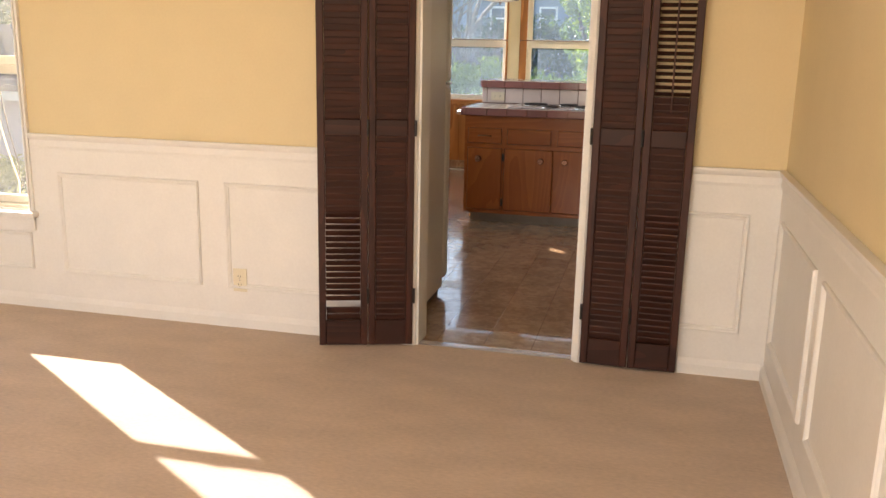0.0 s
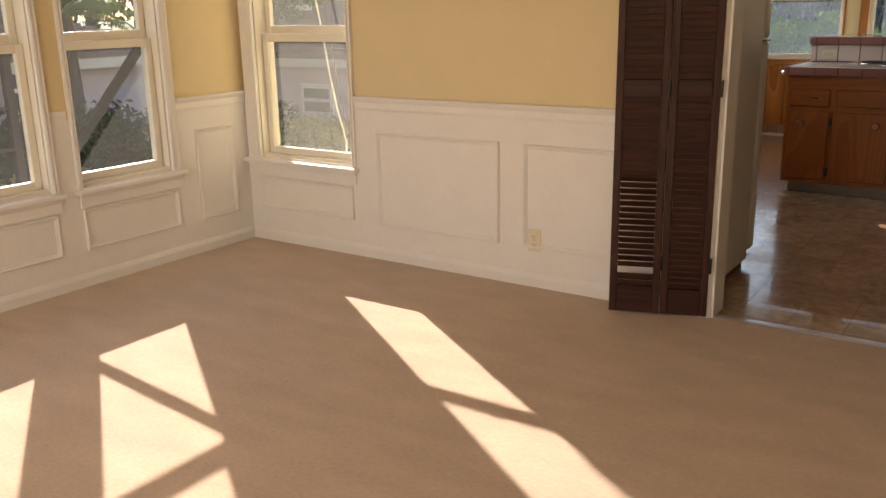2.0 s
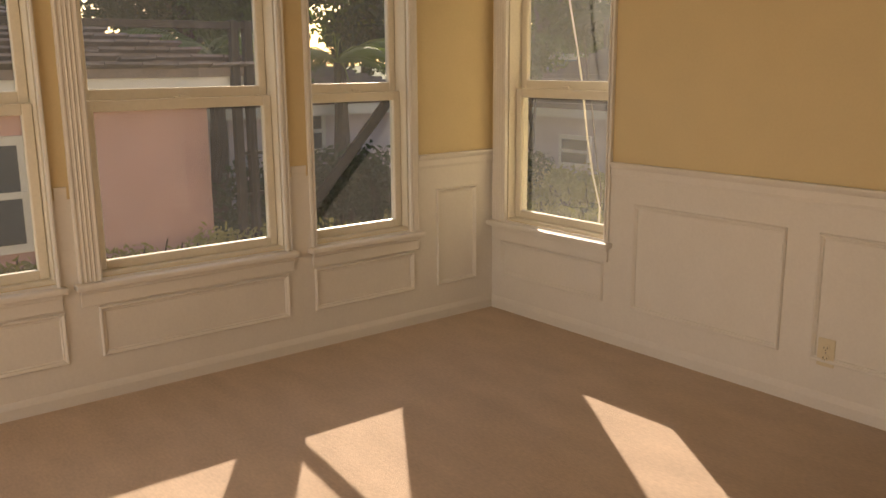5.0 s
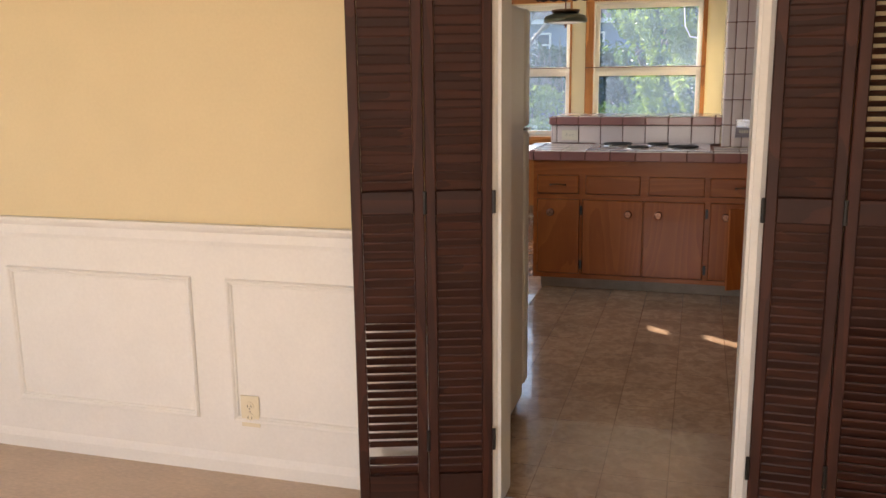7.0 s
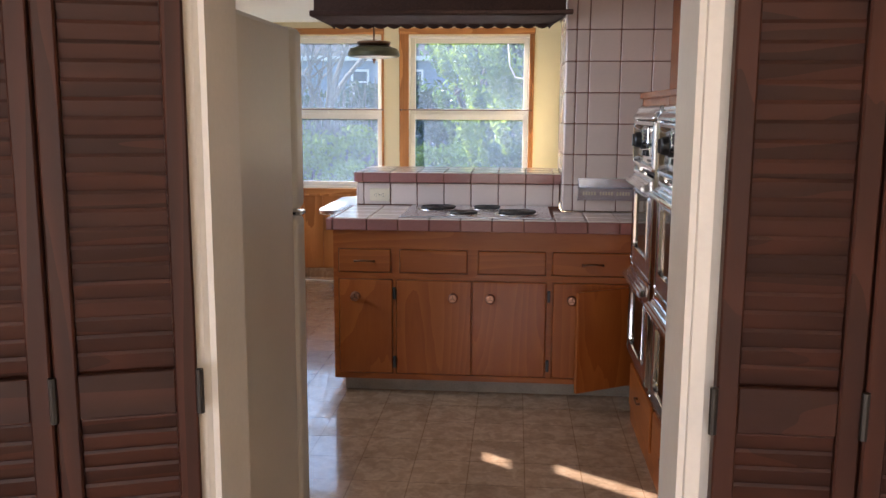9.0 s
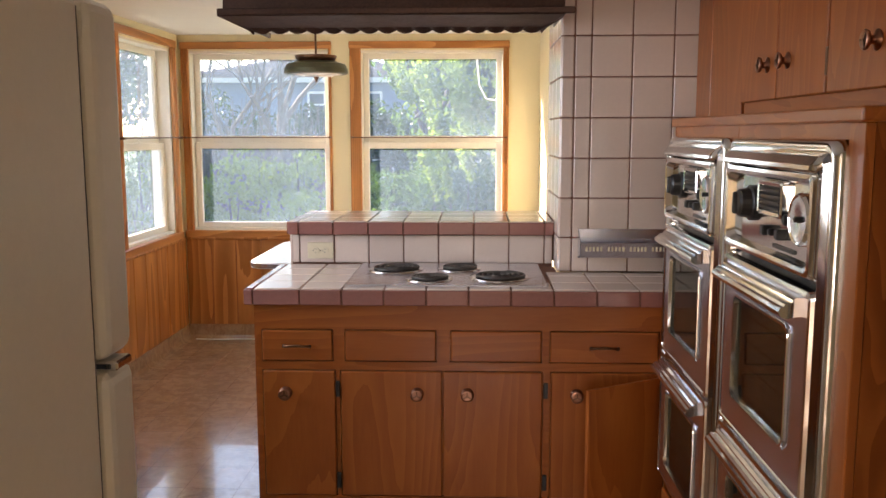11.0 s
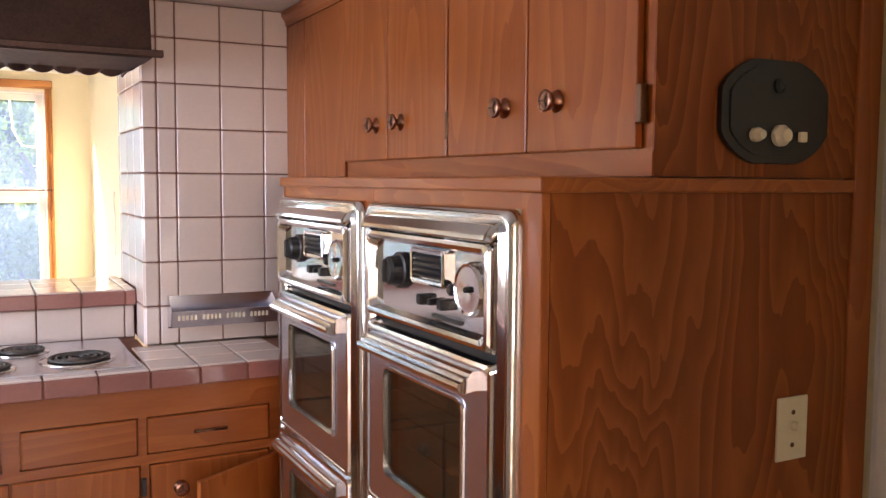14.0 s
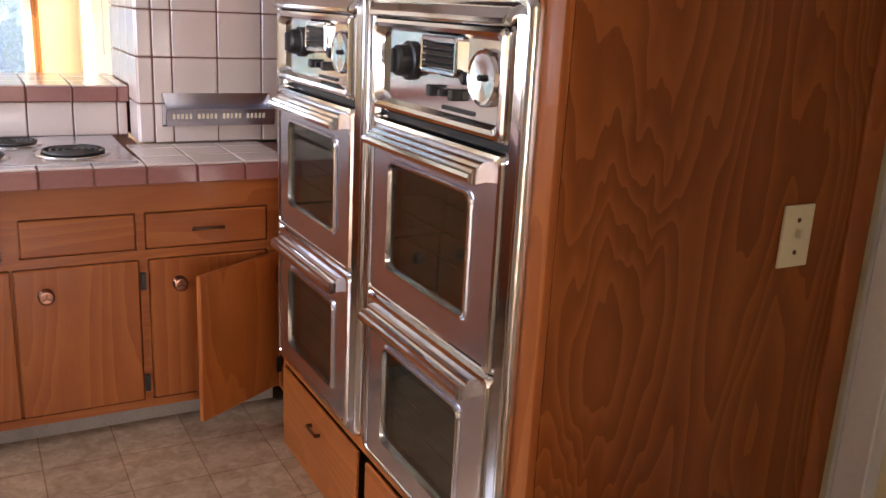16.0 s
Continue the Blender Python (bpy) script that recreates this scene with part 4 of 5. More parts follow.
def rounded(w, h, r, n=5):
    """The outline of a rounded rectangle round the origin."""
    pts = []
    for cx, cz, a0 in ((w / 2 - r, h / 2 - r, 0), (-w / 2 + r, h / 2 - r, 90), (-w / 2 + r, -h / 2 + r, 180), (w / 2 - r, -h / 2 + r, 270)):
        pts += [(cx + r * math.cos(radians(a0 + 90 * k / n)), cz + r * math.sin(radians(a0 + 90 * k / n))) for k in range(n + 1)]
    return pts


def ring(steps, cx, cz, cap=False):
    """A frame lofted through (width, height, corner radius, y) steps."""
    bm = bmesh.new()
    loops = [[bm.verts.new((cx + u, y, cz + v)) for u, v in rounded(w, h, r)] for w, h, r, y in steps]
    n = len(loops[0])
    for a, b in zip(loops, loops[1:]):
        for k in range(n):
            bm.faces.new((a[k], a[(k + 1) % n], b[(k + 1) % n], b[k]))
    if cap:
        bm.faces.new(loops[-1])
    bmesh.ops.recalc_face_normals(bm, faces=bm.faces[:])
    return bm


OW = 0.645


def oven():
    o = thing("wall_oven", (OX, 2.03, 0.33), "chrome and stainless built-in double wall oven", "oven", "pair of wall ovens", rz=-90)
    c, W, H = OW / 2, OW, 1.145
    part("trim", ring([(W, H, 0.03, 0.0), (W, H, 0.03, -0.012), (W - 0.012, H - 0.012, 0.03, -0.024), (W - 0.03, H - 0.03, 0.03, -0.026), (W - 0.042, H - 0.042, 0.028, -0.022), (W - 0.055, H - 0.055, 0.025, -0.034),
                       (W - 0.066, H - 0.066, 0.022, -0.03), (W - 0.068, H - 0.068, 0.02, 0.01)], c, H / 2), M_CHROME, o, smooth=True)
    part("cavity", boxes(((0.02, 0.012, 0.02), (W - 0.02, 0.02, H - 0.02))), M_BLACK, o)
    # visor over the controls: a dark slot and a curved lip
    part("visor", prism(bmesh.new(), [(0.01, 1.128), (-0.014, 1.126), (-0.03, 1.118), (-0.042, 1.104), (-0.047, 1.088), (-0.042, 1.084), (-0.03, 1.09), (0.01, 1.094)], "x", 0.034, W - 0.034), M_CHROME, o, smooth=True)
    part("visor_lip", prism(bmesh.new(), [(-0.03, 1.112), (-0.036, 1.114), (-0.05, 1.098), (-0.052, 1.09), (-0.046, 1.088)], "x", 0.05, W - 0.05), M_CHROME, o)
    # control box: a mirror panel sunk in a stepped chrome surround
    cb = part("control_box", ring([(W - 0.084, 0.204, 0.01, 0.01), (W - 0.084, 0.204, 0.01, -0.026), (W - 0.09, 0.198, 0.012, -0.030), (W - 0.092, 0.196, 0.012, -0.037), (W - 0.098, 0.19, 0.014, -0.042), (W - 0.112, 0.176, 0.016, -0.044),
                                   (W - 0.126, 0.16, 0.018, -0.041), (W - 0.14, 0.146, 0.02, -0.022)], c, 0.985, True), M_CHROME, o)
    dial = part("dial", lathe(bmesh.new(), [(0.040, 0), (0.040, 0.010), (0.034, 0.013), (0.031, 0.034), (0.025, 0.039)], pose(0.205, -0.022, 1.0, 90), 20), M_BLACK, cb, smooth=False)
    part("grip", boxes(((0.2, -0.07, 0.975), (0.21, -0.058, 1.025)), bevel=0.003), M_BLACK, dial)
    part("vent", ring([(0.15, 0.075, 0.008, -0.02), (0.15, 0.075, 0.008, -0.034), (0.142, 0.067, 0.007, -0.037), (0.13, 0.055, 0.004, -0.036), (0.128, 0.053, 0.004, -0.026)], 0.345, 1.02, True), M_CHROME, cb)
    part("vent_backing", boxes(((0.283, -0.0275, 0.995), (0.407, -0.0255, 1.045))), M_BLACK, cb)
    for k in range(4):
        slat = boxes(((-0.061, -0.004, -0.0035), (0.061, 0.004, 0.0035)), bevel=0.001)
        slat.transform(pose(0.345, -0.032, 1.001 + 0.0125 * k, 30))
        part("louvre", slat, M_BLACK, cb)
    for dx, sz in ((0.322, 0.011), (0.366, 0.007), (0.412, 0.011)):
        part("button", boxes(((dx - sz, -0.042, 0.951 - sz), (dx + sz, -0.02, 0.951 + sz)), bevel=0.003), M_BLACK, cb)
    clock = part("clock", lathe(bmesh.new(), [(0.052, 0), (0.052, 0.010), (0.048, 0.016), (0.043, 0.014), (0.005, 0.012)], pose(0.515, -0.022, 0.992, 90), 28), M_CHROME, cb, smooth=False)
    part("clock_knob", lathe(bmesh.new(), [(0.006, 0.012), (0.006, 0.02), (0.004, 0.022)], pose(0.515, -0.022, 0.992, 90), 12), M_BLACK, cb, smooth=False)
    part("selector", lathe(bmesh.new(), [(0.012, 0), (0.012, 0.016), (0.008, 0.02)], pose(0.452, -0.022, 0.985, 90), 12), M_BLACK, cb, smooth=False)
    part("badge", boxes(((c + 0.03, -0.026, 0.918), (c + 0.15, -0.021, 0.926))), M_BLACK, cb)
    for z0, z1, gz, nm in ((0.449, 0.866, 0.654, "upper_door"), (0.022, 0.443, 0.215, "lower_door")):
        h = z1 - z0
        zc = (z0 + z1) / 2
        g = gz - zc
        bm = ring([(W - 0.084, h, 0.01, 0.01), (W - 0.084, h, 0.012, -0.024), (W - 0.09, h - 0.006, 0.014, -0.030), (W - 0.104, h - 0.018, 0.016, -0.035), (W - 0.112, h - 0.024, 0.016, -0.0345)], c, zc)
        # the steel face runs in to the frame of the glass
        outer = [v for v in bm.verts if abs(v.co.y + 0.0345) < 1e-5]
        n = len(outer)
        inner = []
        for w_, h_, r_, y_ in ((0.372, 0.262, 0.024, -0.0345), (0.368, 0.258, 0.023, -0.038), (0.356, 0.246, 0.02, -0.038), (0.35, 0.24, 0.018, -0.028)):
            inner.append([bm.verts.new((c + u, y_, zc + g + v)) for u, v in rounded(w_, h_, r_)])
        for p_, q_ in zip([outer, *inner], inner):
            for k in range(n):
                bm.faces.new((p_[k], p_[(k + 1) % n], q_[(k + 1) % n], q_[k]))
        bmesh.ops.recalc_face_normals(bm, faces=bm.faces[:])
        door = part(nm, bm, M_STEEL, o, smooth=False)
        part("door_edge", ring([(W - 0.082, h + 0.002, 0.012, -0.004), (W - 0.08, h + 0.003, 0.014, -0.022), (W - 0.09, h - 0.006, 0.014, -0.036), (W - 0.106, h - 0.022, 0.014, -0.0375), (W - 0.11, h - 0.026, 0.014, -0.035)], c, zc), M_CHROME, door)
        part("glass_frame", ring([(0.364, 0.254, 0.022, -0.037), (0.362, 0.252, 0.022, -0.041), (0.354, 0.244, 0.02, -0.041), (0.351, 0.241, 0.018, -0.03)], c, gz), M_CHROME, door)
        part("door_glass", boxes(((c - 0.176, -0.031, gz - 0.121), (c + 0.176, -0.029, gz + 0.121))), M_OVENGLASS, door)
        part("liner", boxes(((c - 0.19, 0.002, gz - 0.13), (c + 0.19, 0.006, gz + 0.13))), M_LINER, door, "dark oven interior behind the glass")
        part("rack", boxes(*[((c - 0.175, -0.006, gz - 0.05 + 0.06 * k), (c + 0.175, -0.003, gz - 0.047 + 0.06 * k)) for k in range(3)]), M_STEEL, door)
        hz = z1 - 0.046
        prof = [(-0.034, hz - 0.010), (-0.062, hz - 0.015), (-0.072, hz - 0.010), (-0.076, hz - 0.001), (-0.073, hz + 0.006), (-0.066, hz + 0.008), (-0.064, hz + 0.014), (-0.057, hz + 0.017), (-0.051, hz + 0.015), (-0.049, hz + 0.022), (-0.042, hz + 0.026), (-0.034, hz + 0.026)]
        part("handle", prism(bmesh.new(), prof, "x", 0.075, W - 0.095), M_CHROME, door)
    return o


ov = oven()
copy_thing(ov, pose(OX, 2.03 + 0.68, 0.33, 0, 0, -90))

# ---- upper cabinets ----
UX = 1.32
uc = thing("upper_cabinet", (1.6, 2.3, 1.534), "varnished fir upper cabinets with round copper knobs", "cabinet")
wpart("body", boxes(((UX + 0.002, 1.334, 1.534), (1.86, 3.403, KCEIL - 0.04))), M_FIR, uc)
wpart("side_panel", boxes(((UX, 1.3285, 1.534), (1.86, 1.3335, KCEIL - 0.004))), M_PLY, uc)
wpart("bottom_rail", boxes(((UX - 0.003, 1.33, 1.534), (UX + 0.002, 2.79, 1.58))), M_FIRY, uc)
wpart("cornice", prism(bmesh.new(), [(UX + 0.002, KCEIL - 0.06), (UX - 0.012, KCEIL - 0.06), (UX - 0.016, KCEIL - 0.04), (UX - 0.03, KCEIL - 0.02), (UX - 0.03, KCEIL - 0.003), (UX + 0.002, KCEIL - 0.003)], "y", 1.32, 3.403), M_FIRY, uc)
for y0, y1, ky in ((2.79, 2.45, 2.525), (2.445, 2.085, 2.355), (2.075, 1.718, 1.805), (1.713, 1.36, 1.605)):
    d = wpart("door", boxes(((UX - 0.018, y1, 1.585), (UX, y0, KCEIL - 0.065)), bevel=0.004, seg=2), M_FIR, uc)
    knob(frame_of(d).inverted() @ pose(UX - 0.0175, ky, 1.688, 0, -90, 0), d)
for y0, y1 in ((2.8, 3.19), (3.195, 3.4)):
    wpart("filler_board", boxes(((UX - 0.01, y0, 1.536), (UX + 0.001, y1, KCEIL - 0.062)), bevel=0.002), M_FIR, uc)
for y in (1.352, 2.08):
    wpart("hinge", boxes(((UX - 0.02, y - 0.008, 1.63), (UX - 0.002, y + 0.008, 1.70)), bevel=0.002), M_BRONZE, uc)

# intercom and switch on the side of the cabinet
ic = thing("intercom", (1.615, 1.3275, 1.66), "dark octagonal intercom panel with cream knobs", "intercom")
oct_pts = []
for k in range(48):
    a = 2 * math.pi * k / 48
    f = 1.0 / (abs(math.cos(a)) ** 4.0 + abs(math.sin(a)) ** 4.0) ** 0.25
    oct_pts.append((0.146 * math.cos(a) * min(f, 1.08), 0.099 * math.sin(a) * min(f, 1.08)))
part("plate", prism(bmesh.new(), oct_pts, "y", -0.012, 0.0), M_BLACK, ic)
part("grille", prism(bmesh.new(), [(u * 0.86, v * 0.86) for u, v in oct_pts], "y", -0.0145, -0.0121), M_BLACK, ic)
for x, r in ((-0.062, 0.014), (0.004, 0.021)):
    part("knob", lathe(bmesh.new(), [(r, 0), (r, 0.01), (r * 0.75, 0.016), (r * 0.6, 0.022)], pose(x, -0.0146, -0.045, 90), 18), M_PLATE, ic)
part("switch", boxes(((0.056, -0.022, -0.056), (0.078, -0.0146, -0.036)), bevel=0.002), M_PLATE, ic)
part("lamp_lens", lathe(bmesh.new(), [(0.014, 0), (0.014, 0.004), (0.008, 0.008)], pose(0.0, -0.0146, 0.05, 90), 16), M_BLACK, ic)
sw = thing("light_switch", (1.70, 1.3275, 1.025), "ivory toggle light switch plate on plywood", "switch")
part("plate", boxes(((-0.044, -0.006, -0.066), (0.044, 0, 0.066)), bevel=0.003, seg=2), M_PLATE, sw)
part("toggle", boxes(((-0.005, -0.02, -0.002), (0.005, -0.005, 0.016)), bevel=0.002), M_PLATE, sw)
for z in (-0.034, 0.034):
    part("screw", lathe(bmesh.new(), [(0.005, 0), (0.005, 0.0075)], pose(0, 0, z, 90), 10), M_BRONZE, sw)

# ---- breakfast nook ----
def wainscot_boards(name, axis, w, u0, u1, n):
    base = structure(name, boxes(((w, u0, 0.05), (w + 0.006, u1, 0.73)) if axis == "x" else ((u0, w - 0.006, 0.05), (u1, w, 0.73))), M_FIR)
    step = (u1 - u0) / n
    for k in range(n):
        a, b = u0 + k * step + 0.002, u0 + (k + 1) * step - 0.002
        o = link("board", boxes(((w + 0.0065, a, 0.1), (w + 0.014, b, 0.725)) if axis == "x" else ((a, w - 0.014, 0.1), (b, w - 0.0065, 0.725)), bevel=0.002), M_CASING, base)
    return base


wainscot_boards("trim_nook_boards_north", "y", KN - 0.0005, NWX + 0.015, NEX, 14)
wainscot_boards("trim_nook_boards_west", "x", NWX + 0.0005, 3.45, KN - 0.015, 13)
structure("trim_nook_cap_north", boxes(((NWX + 0.026, KN - 0.03, 0.725), (NEX, KN - 0.0005, 0.745)), bevel=0.004), M_CASING)
structure("trim_nook_cap_west", boxes(((NWX + 0.0005, 3.45, 0.725), (NWX + 0.03, KN - 0.031, 0.745)), bevel=0.004), M_CASING)
structure("trim_vinyl_cove", prism(bmesh.new(), [(NWX + 0.06, -0.004), (NWX + 0.035, 0.003), (NWX + 0.02, 0.02), (NWX + 0.0165, 0.1), (NWX + 0.0145, 0.1), (NWX + 0.0145, -0.004)], "y", 3.45, KN - 0.016), M_VINYL)
structure("trim_vinyl_cove_north", prism(bmesh.new(), [(KN - 0.06, -0.004), (KN - 0.035, 0.003), (KN - 0.02, 0.02), (KN - 0.0165, 0.1), (KN - 0.0145, 0.1), (KN - 0.0145, -0.004)], "x", NWX + 0.016, NEX), M_VINYL)
sc = thing("sink_cabinet", (-1.35, 2.4, -0.004), "honey fir sink cabinet with tiled worktop", "cabinet")
wpart("body", boxes(((NWX, 1.3, 0.075), (-1.16, 3.4, 0.85))), M_FIR, sc)
wpart("toe_kick", boxes(((NWX, 1.3, -0.004), (-1.22, 3.38, 0.075))), M_TOE, sc)
wpart("worktop", boxes(((NWX, 1.3, 0.852), (-1.14, 3.41, 0.907))), M_GROUT, sc)
for ya, yb in zip(cuts(1.3, 3.4, P), cuts(1.3, 3.4, P)[1:]):
    tile(sc, (-1.142, ya, 0.85), (-1.13, yb, 0.913), M_MAUVE)
for k in range(4):
    y = 1.35 + k * 0.51
    dd = wpart("door", boxes(((-1.16, y, 0.11), (-1.148, y + 0.48, 0.6)), bevel=0.003), M_FIR, sc)
    wpart("drawer", boxes(((-1.16, y, 0.64), (-1.148, y + 0.48, 0.755)), bevel=0.003), M_FIRY, sc)
    pull_bm = tube(bmesh.new(), [(-1.15, y + 0.2, 0.695), (-1.17, y + 0.24, 0.695), (-1.15, y + 0.28, 0.695)], 0.005)
    wpart("pull", pull_bm, M_BRONZE, sc)
nt = thing("nook_table", (-0.1, 5.1, -0.004), "white laminate breakfast table with rounded corners", "table")
bm = prism(bmesh.new(), [(-0.1 + u, 5.12 + v) for u, v in rounded(1.52, 1.02, 0.12)], "z", 0.728, 0.762)
wpart("tabletop", bm, M_LAMINATE, nt)
band = ring([(1.524, 1.024, 0.122, 0.0), (1.528, 1.028, 0.124, 0.004), (1.528, 1.028, 0.124, 0.024), (1.524, 1.024, 0.122, 0.028)], 0, 0)
band.transform(Matrix.Translation((-0.1, 5.12, 0.731)) @ Matrix(((1, 0, 0, 0), (0, 0, 1, 0), (0, 1, 0, 0), (0, 0, 0, 1))))
wpart("edge_band", band, M_STEEL, nt)
wpart("pedestal", lathe(bmesh.new(), [(0.24, -0.004), (0.22, 0.02), (0.05, 0.06), (0.045, 0.68), (0.14, 0.728)], Matrix.Translation((-0.1, 5.12, 0)), 24), M_STEEL, nt, smooth=True)
pl = thing("pendant_lamp", (-0.478, 4.8, KCEIL), "antique brass gallery pendant lamp hanging over table", "lamp")
wpart("canopy", lathe(bmesh.new(), [(0.055, KCEIL - 0.001), (0.05, KCEIL - 0.02), (0.012, KCEIL - 0.035)], Matrix.Translation((-0.478, 4.8, 0)), 20), M_BRONZE, pl, smooth=True)
wpart("stem", tube(bmesh.new(), [(-0.478, 4.8, KCEIL - 0.03), (-0.478, 4.8, 1.9)], 0.006), M_BRONZE, pl)
wpart("crown", lathe(bmesh.new(), [(0.10, 1.885), (0.115, 1.905), (0.118, 1.918), (0.09, 1.922), (0.02, 1.926)], Matrix.Translation((-0.478, 4.8, 0)), 32), M_BRONZE, pl, smooth=False)
M_SHADE = mat("olive_metal_shade", (0.10, 0.10, 0.06), 0.4, 0.6, vary=0.2, scale=20)
wpart("shade", lathe(bmesh.new(), [(0.165, 1.815), (0.18, 1.82), (0.178, 1.845), (0.165, 1.87), (0.11, 1.888), (0.10, 1.884), (0.155, 1.864), (0.168, 1.84)], Matrix.Translation((-0.478, 4.8, 0)), 40), M_SHADE, pl, smooth=False)
wpart("diffuser", lathe(bmesh.new(), [(0.165, 1.818), (0.1, 1.806), (0.01, 1.802)], Matrix.Translation((-0.478, 4.8, 0)), 32), M_LAMINATE, pl, smooth=True)
wpart("finial", lathe(bmesh.new(), [(0.012, 1.803), (0.014, 1.795), (0.006, 1.785), (0.008, 1.778), (0.002, 1.77)], Matrix.Translation((-0.478, 4.8, 0)), 14), M_BRONZE, pl, smooth=True)
cordp = [(0.864, 4.9 + 0.02 * math.sin(k * 0.9), 1.46 - 0.03 * k) for k in range(12)]
ws = thing("wall_bracket", (0.866, 4.6, 1.55), "narrow varnished wood bracket strip on the wall", "bracket")
wpart("strip", boxes(((0.852, 4.44, 1.2), (0.8695, 4.48, 1.52)), bevel=0.003), M_CASING, ws)
wpart("cord", tube(bmesh.new(), cordp, 0.003, 6), M_CORD, ws, "thin white hanging cord")
fc = thing("floor_cord", (-1.2, KN - 0.07, 0.0), "white cable lying along the nook wall", "cord")
wpart("cable", tube(bmesh.new(), [(-1.6 + 0.1 * k, KN - 0.075 - 0.012 * math.sin(k * 1.3), 0.002) for k in range(14)], 0.005, 6), M_CORD, fc)

# ---- outdoors ----
structure("ground", boxes(((-400, -400, -0.9), (400, 400, -0.72))), M_GRASS)
rng = random.Random(7)


def leaf_cloud(blobs, n, size, seed, drop=0.0):
    """Many small bent leaves scattered through uneven lumps: (x, y, z, rx, ry, rz) each."""
    r = random.Random(seed)
    verts, faces = [], []
    for _ in range(n):
        bx, by, bz, rx, ry, rz = r.choice(blobs)
        d = Vector((r.gauss(0, 1), r.gauss(0, 1), r.gauss(0, 1))).normalized() * (r.random() ** 0.4)
        c = Vector((bx + d.x * rx, by + d.y * ry, bz + d.z * rz))
        q = Euler((r.uniform(-1.2, 1.2) + drop, r.uniform(-1.2, 1.2), r.uniform(0, 6.3))).to_matrix()
        s = size * r.uniform(0.6, 1.4)
        k = len(verts)
        for u, v, w in ((-0.5, 0, 0), (0, -0.22, 0.08), (0.5, 0, -0.05), (0, 0.22, 0.08)):
            verts.append(c + q @ Vector((u * s, v * s, w * s)))
        faces.append((k, k + 1, k + 2, k + 3))
    me = bpy.data.meshes.new("leaves")
    me.from_pydata(verts, [], faces)
    bm = bmesh.new()
    bm.from_mesh(me)
    bpy.data.meshes.remove(me)
    return bm


def tree(place, height, crown, leaf_mat, seed, n=2600, size=0.16, label="leafy green tree in the yard", drop=0.0, weep=0):
    x, y, z = place
    r = random.Random(seed)
    t = thing("tree", place, label, "tree", "garden trees")
    trunk = [(x + 0.1 * math.sin(k), y + 0.08 * math.cos(k * 1.7), z + height * 0.62 * k / 5) for k in range(6)]
    bm = tube(bmesh.new(), trunk, [0.035 * height * (1 - 0.13 * k) for k in range(6)], 8)
    blobs = []
    for k in range(9):
        a, up = r.uniform(0, 6.28), r.uniform(0.45, 1.0)
        tip = (x + crown * 0.75 * math.cos(a) * r.uniform(0.3, 1), y + crown * 0.75 * math.sin(a) * r.uniform(0.3, 1), z + height * up)
        tube(bm, [trunk[3 + k % 2], ((trunk[4][0] + tip[0]) / 2, (trunk[4][1] + tip[1]) / 2, (trunk[4][2] + tip[2]) / 2 + 0.1), tip], [0.012 * height, 0.008 * height, 0.003 * height], 6)
        s = crown * r.uniform(0.28, 0.5)
        blobs.append((*tip, s, s, s * 0.75))
        for j in range(weep):
            hx, hy = tip[0] + r.uniform(-s, s), tip[1] + r.uniform(-s, s)
            ln = r.uniform(0.3, 1.0)
            blobs += [(hx + 0.05 * i, hy, tip[2] - ln * i / 4, 0.16 - 0.02 * i, 0.16 - 0.02 * i, 0.2) for i in range(5)]
    wpart("trunk", bm, M_BARK, t)
    wpart("crown", leaf_cloud(blobs, n, size, seed, drop), leaf_mat, t)
    return t


def palm(place, height, seed, leaf_mat, spread=1.6):
    x, y, z = place
    r = random.Random(seed)
    t = thing("palm", place, "palm with arching feathery fronds", "palm", "garden palms")
    wpart("trunk", tube(bmesh.new(), [(x, y, z), (x + 0.08, y, z + height * 0.5), (x, y + 0.05, z + height)], [0.16, 0.12, 0.1], 10), M_BARK, t)
    for k in range(16):
        a, lift = 2.4 * k + r.uniform(-0.2, 0.2), r.uniform(0.1, 1.0)
        spine = [Vector((x + spread * s * math.cos(a), y + spread * s * math.sin(a), z + height + lift * 1.4 * s - (0.9 + lift * 0.6) * s * s * spread * 0.6)) for s in (0, 0.2, 0.4, 0.6, 0.8, 1.0)]
        bm = tube(bmesh.new(), spine, [0.014, 0.012, 0.01, 0.008, 0.005, 0.003], 5)
        side = Vector((-math.sin(a), math.cos(a), 0))
        for i in range(28):
            f = 0.1 + 0.9 * i / 28
            j = min(int(f * 5), 4)
            p = spine[j].lerp(spine[j + 1], f * 5 - j)
            ln = 0.42 * spread / 1.6 * (1 - abs(f - 0.45))
            for sgn in (-1, 1):
                tip = p + side * sgn * ln * 0.8 + Vector((math.cos(a), math.sin(a), 0)) * ln * 0.5 - Vector((0, 0, ln * 0.45))
                wd = Vector((math.cos(a), math.sin(a), 0)) * 0.014
                bm.faces.new([bm.verts.new(v) for v in (p - wd, (p + tip) / 2 - wd * 1.4 + Vector((0, 0, 0.03)), tip, (p + tip) / 2 + wd * 1.4 + Vector((0, 0, 0.03)))])
        wpart("frond", bm, leaf_mat, t)
    return t


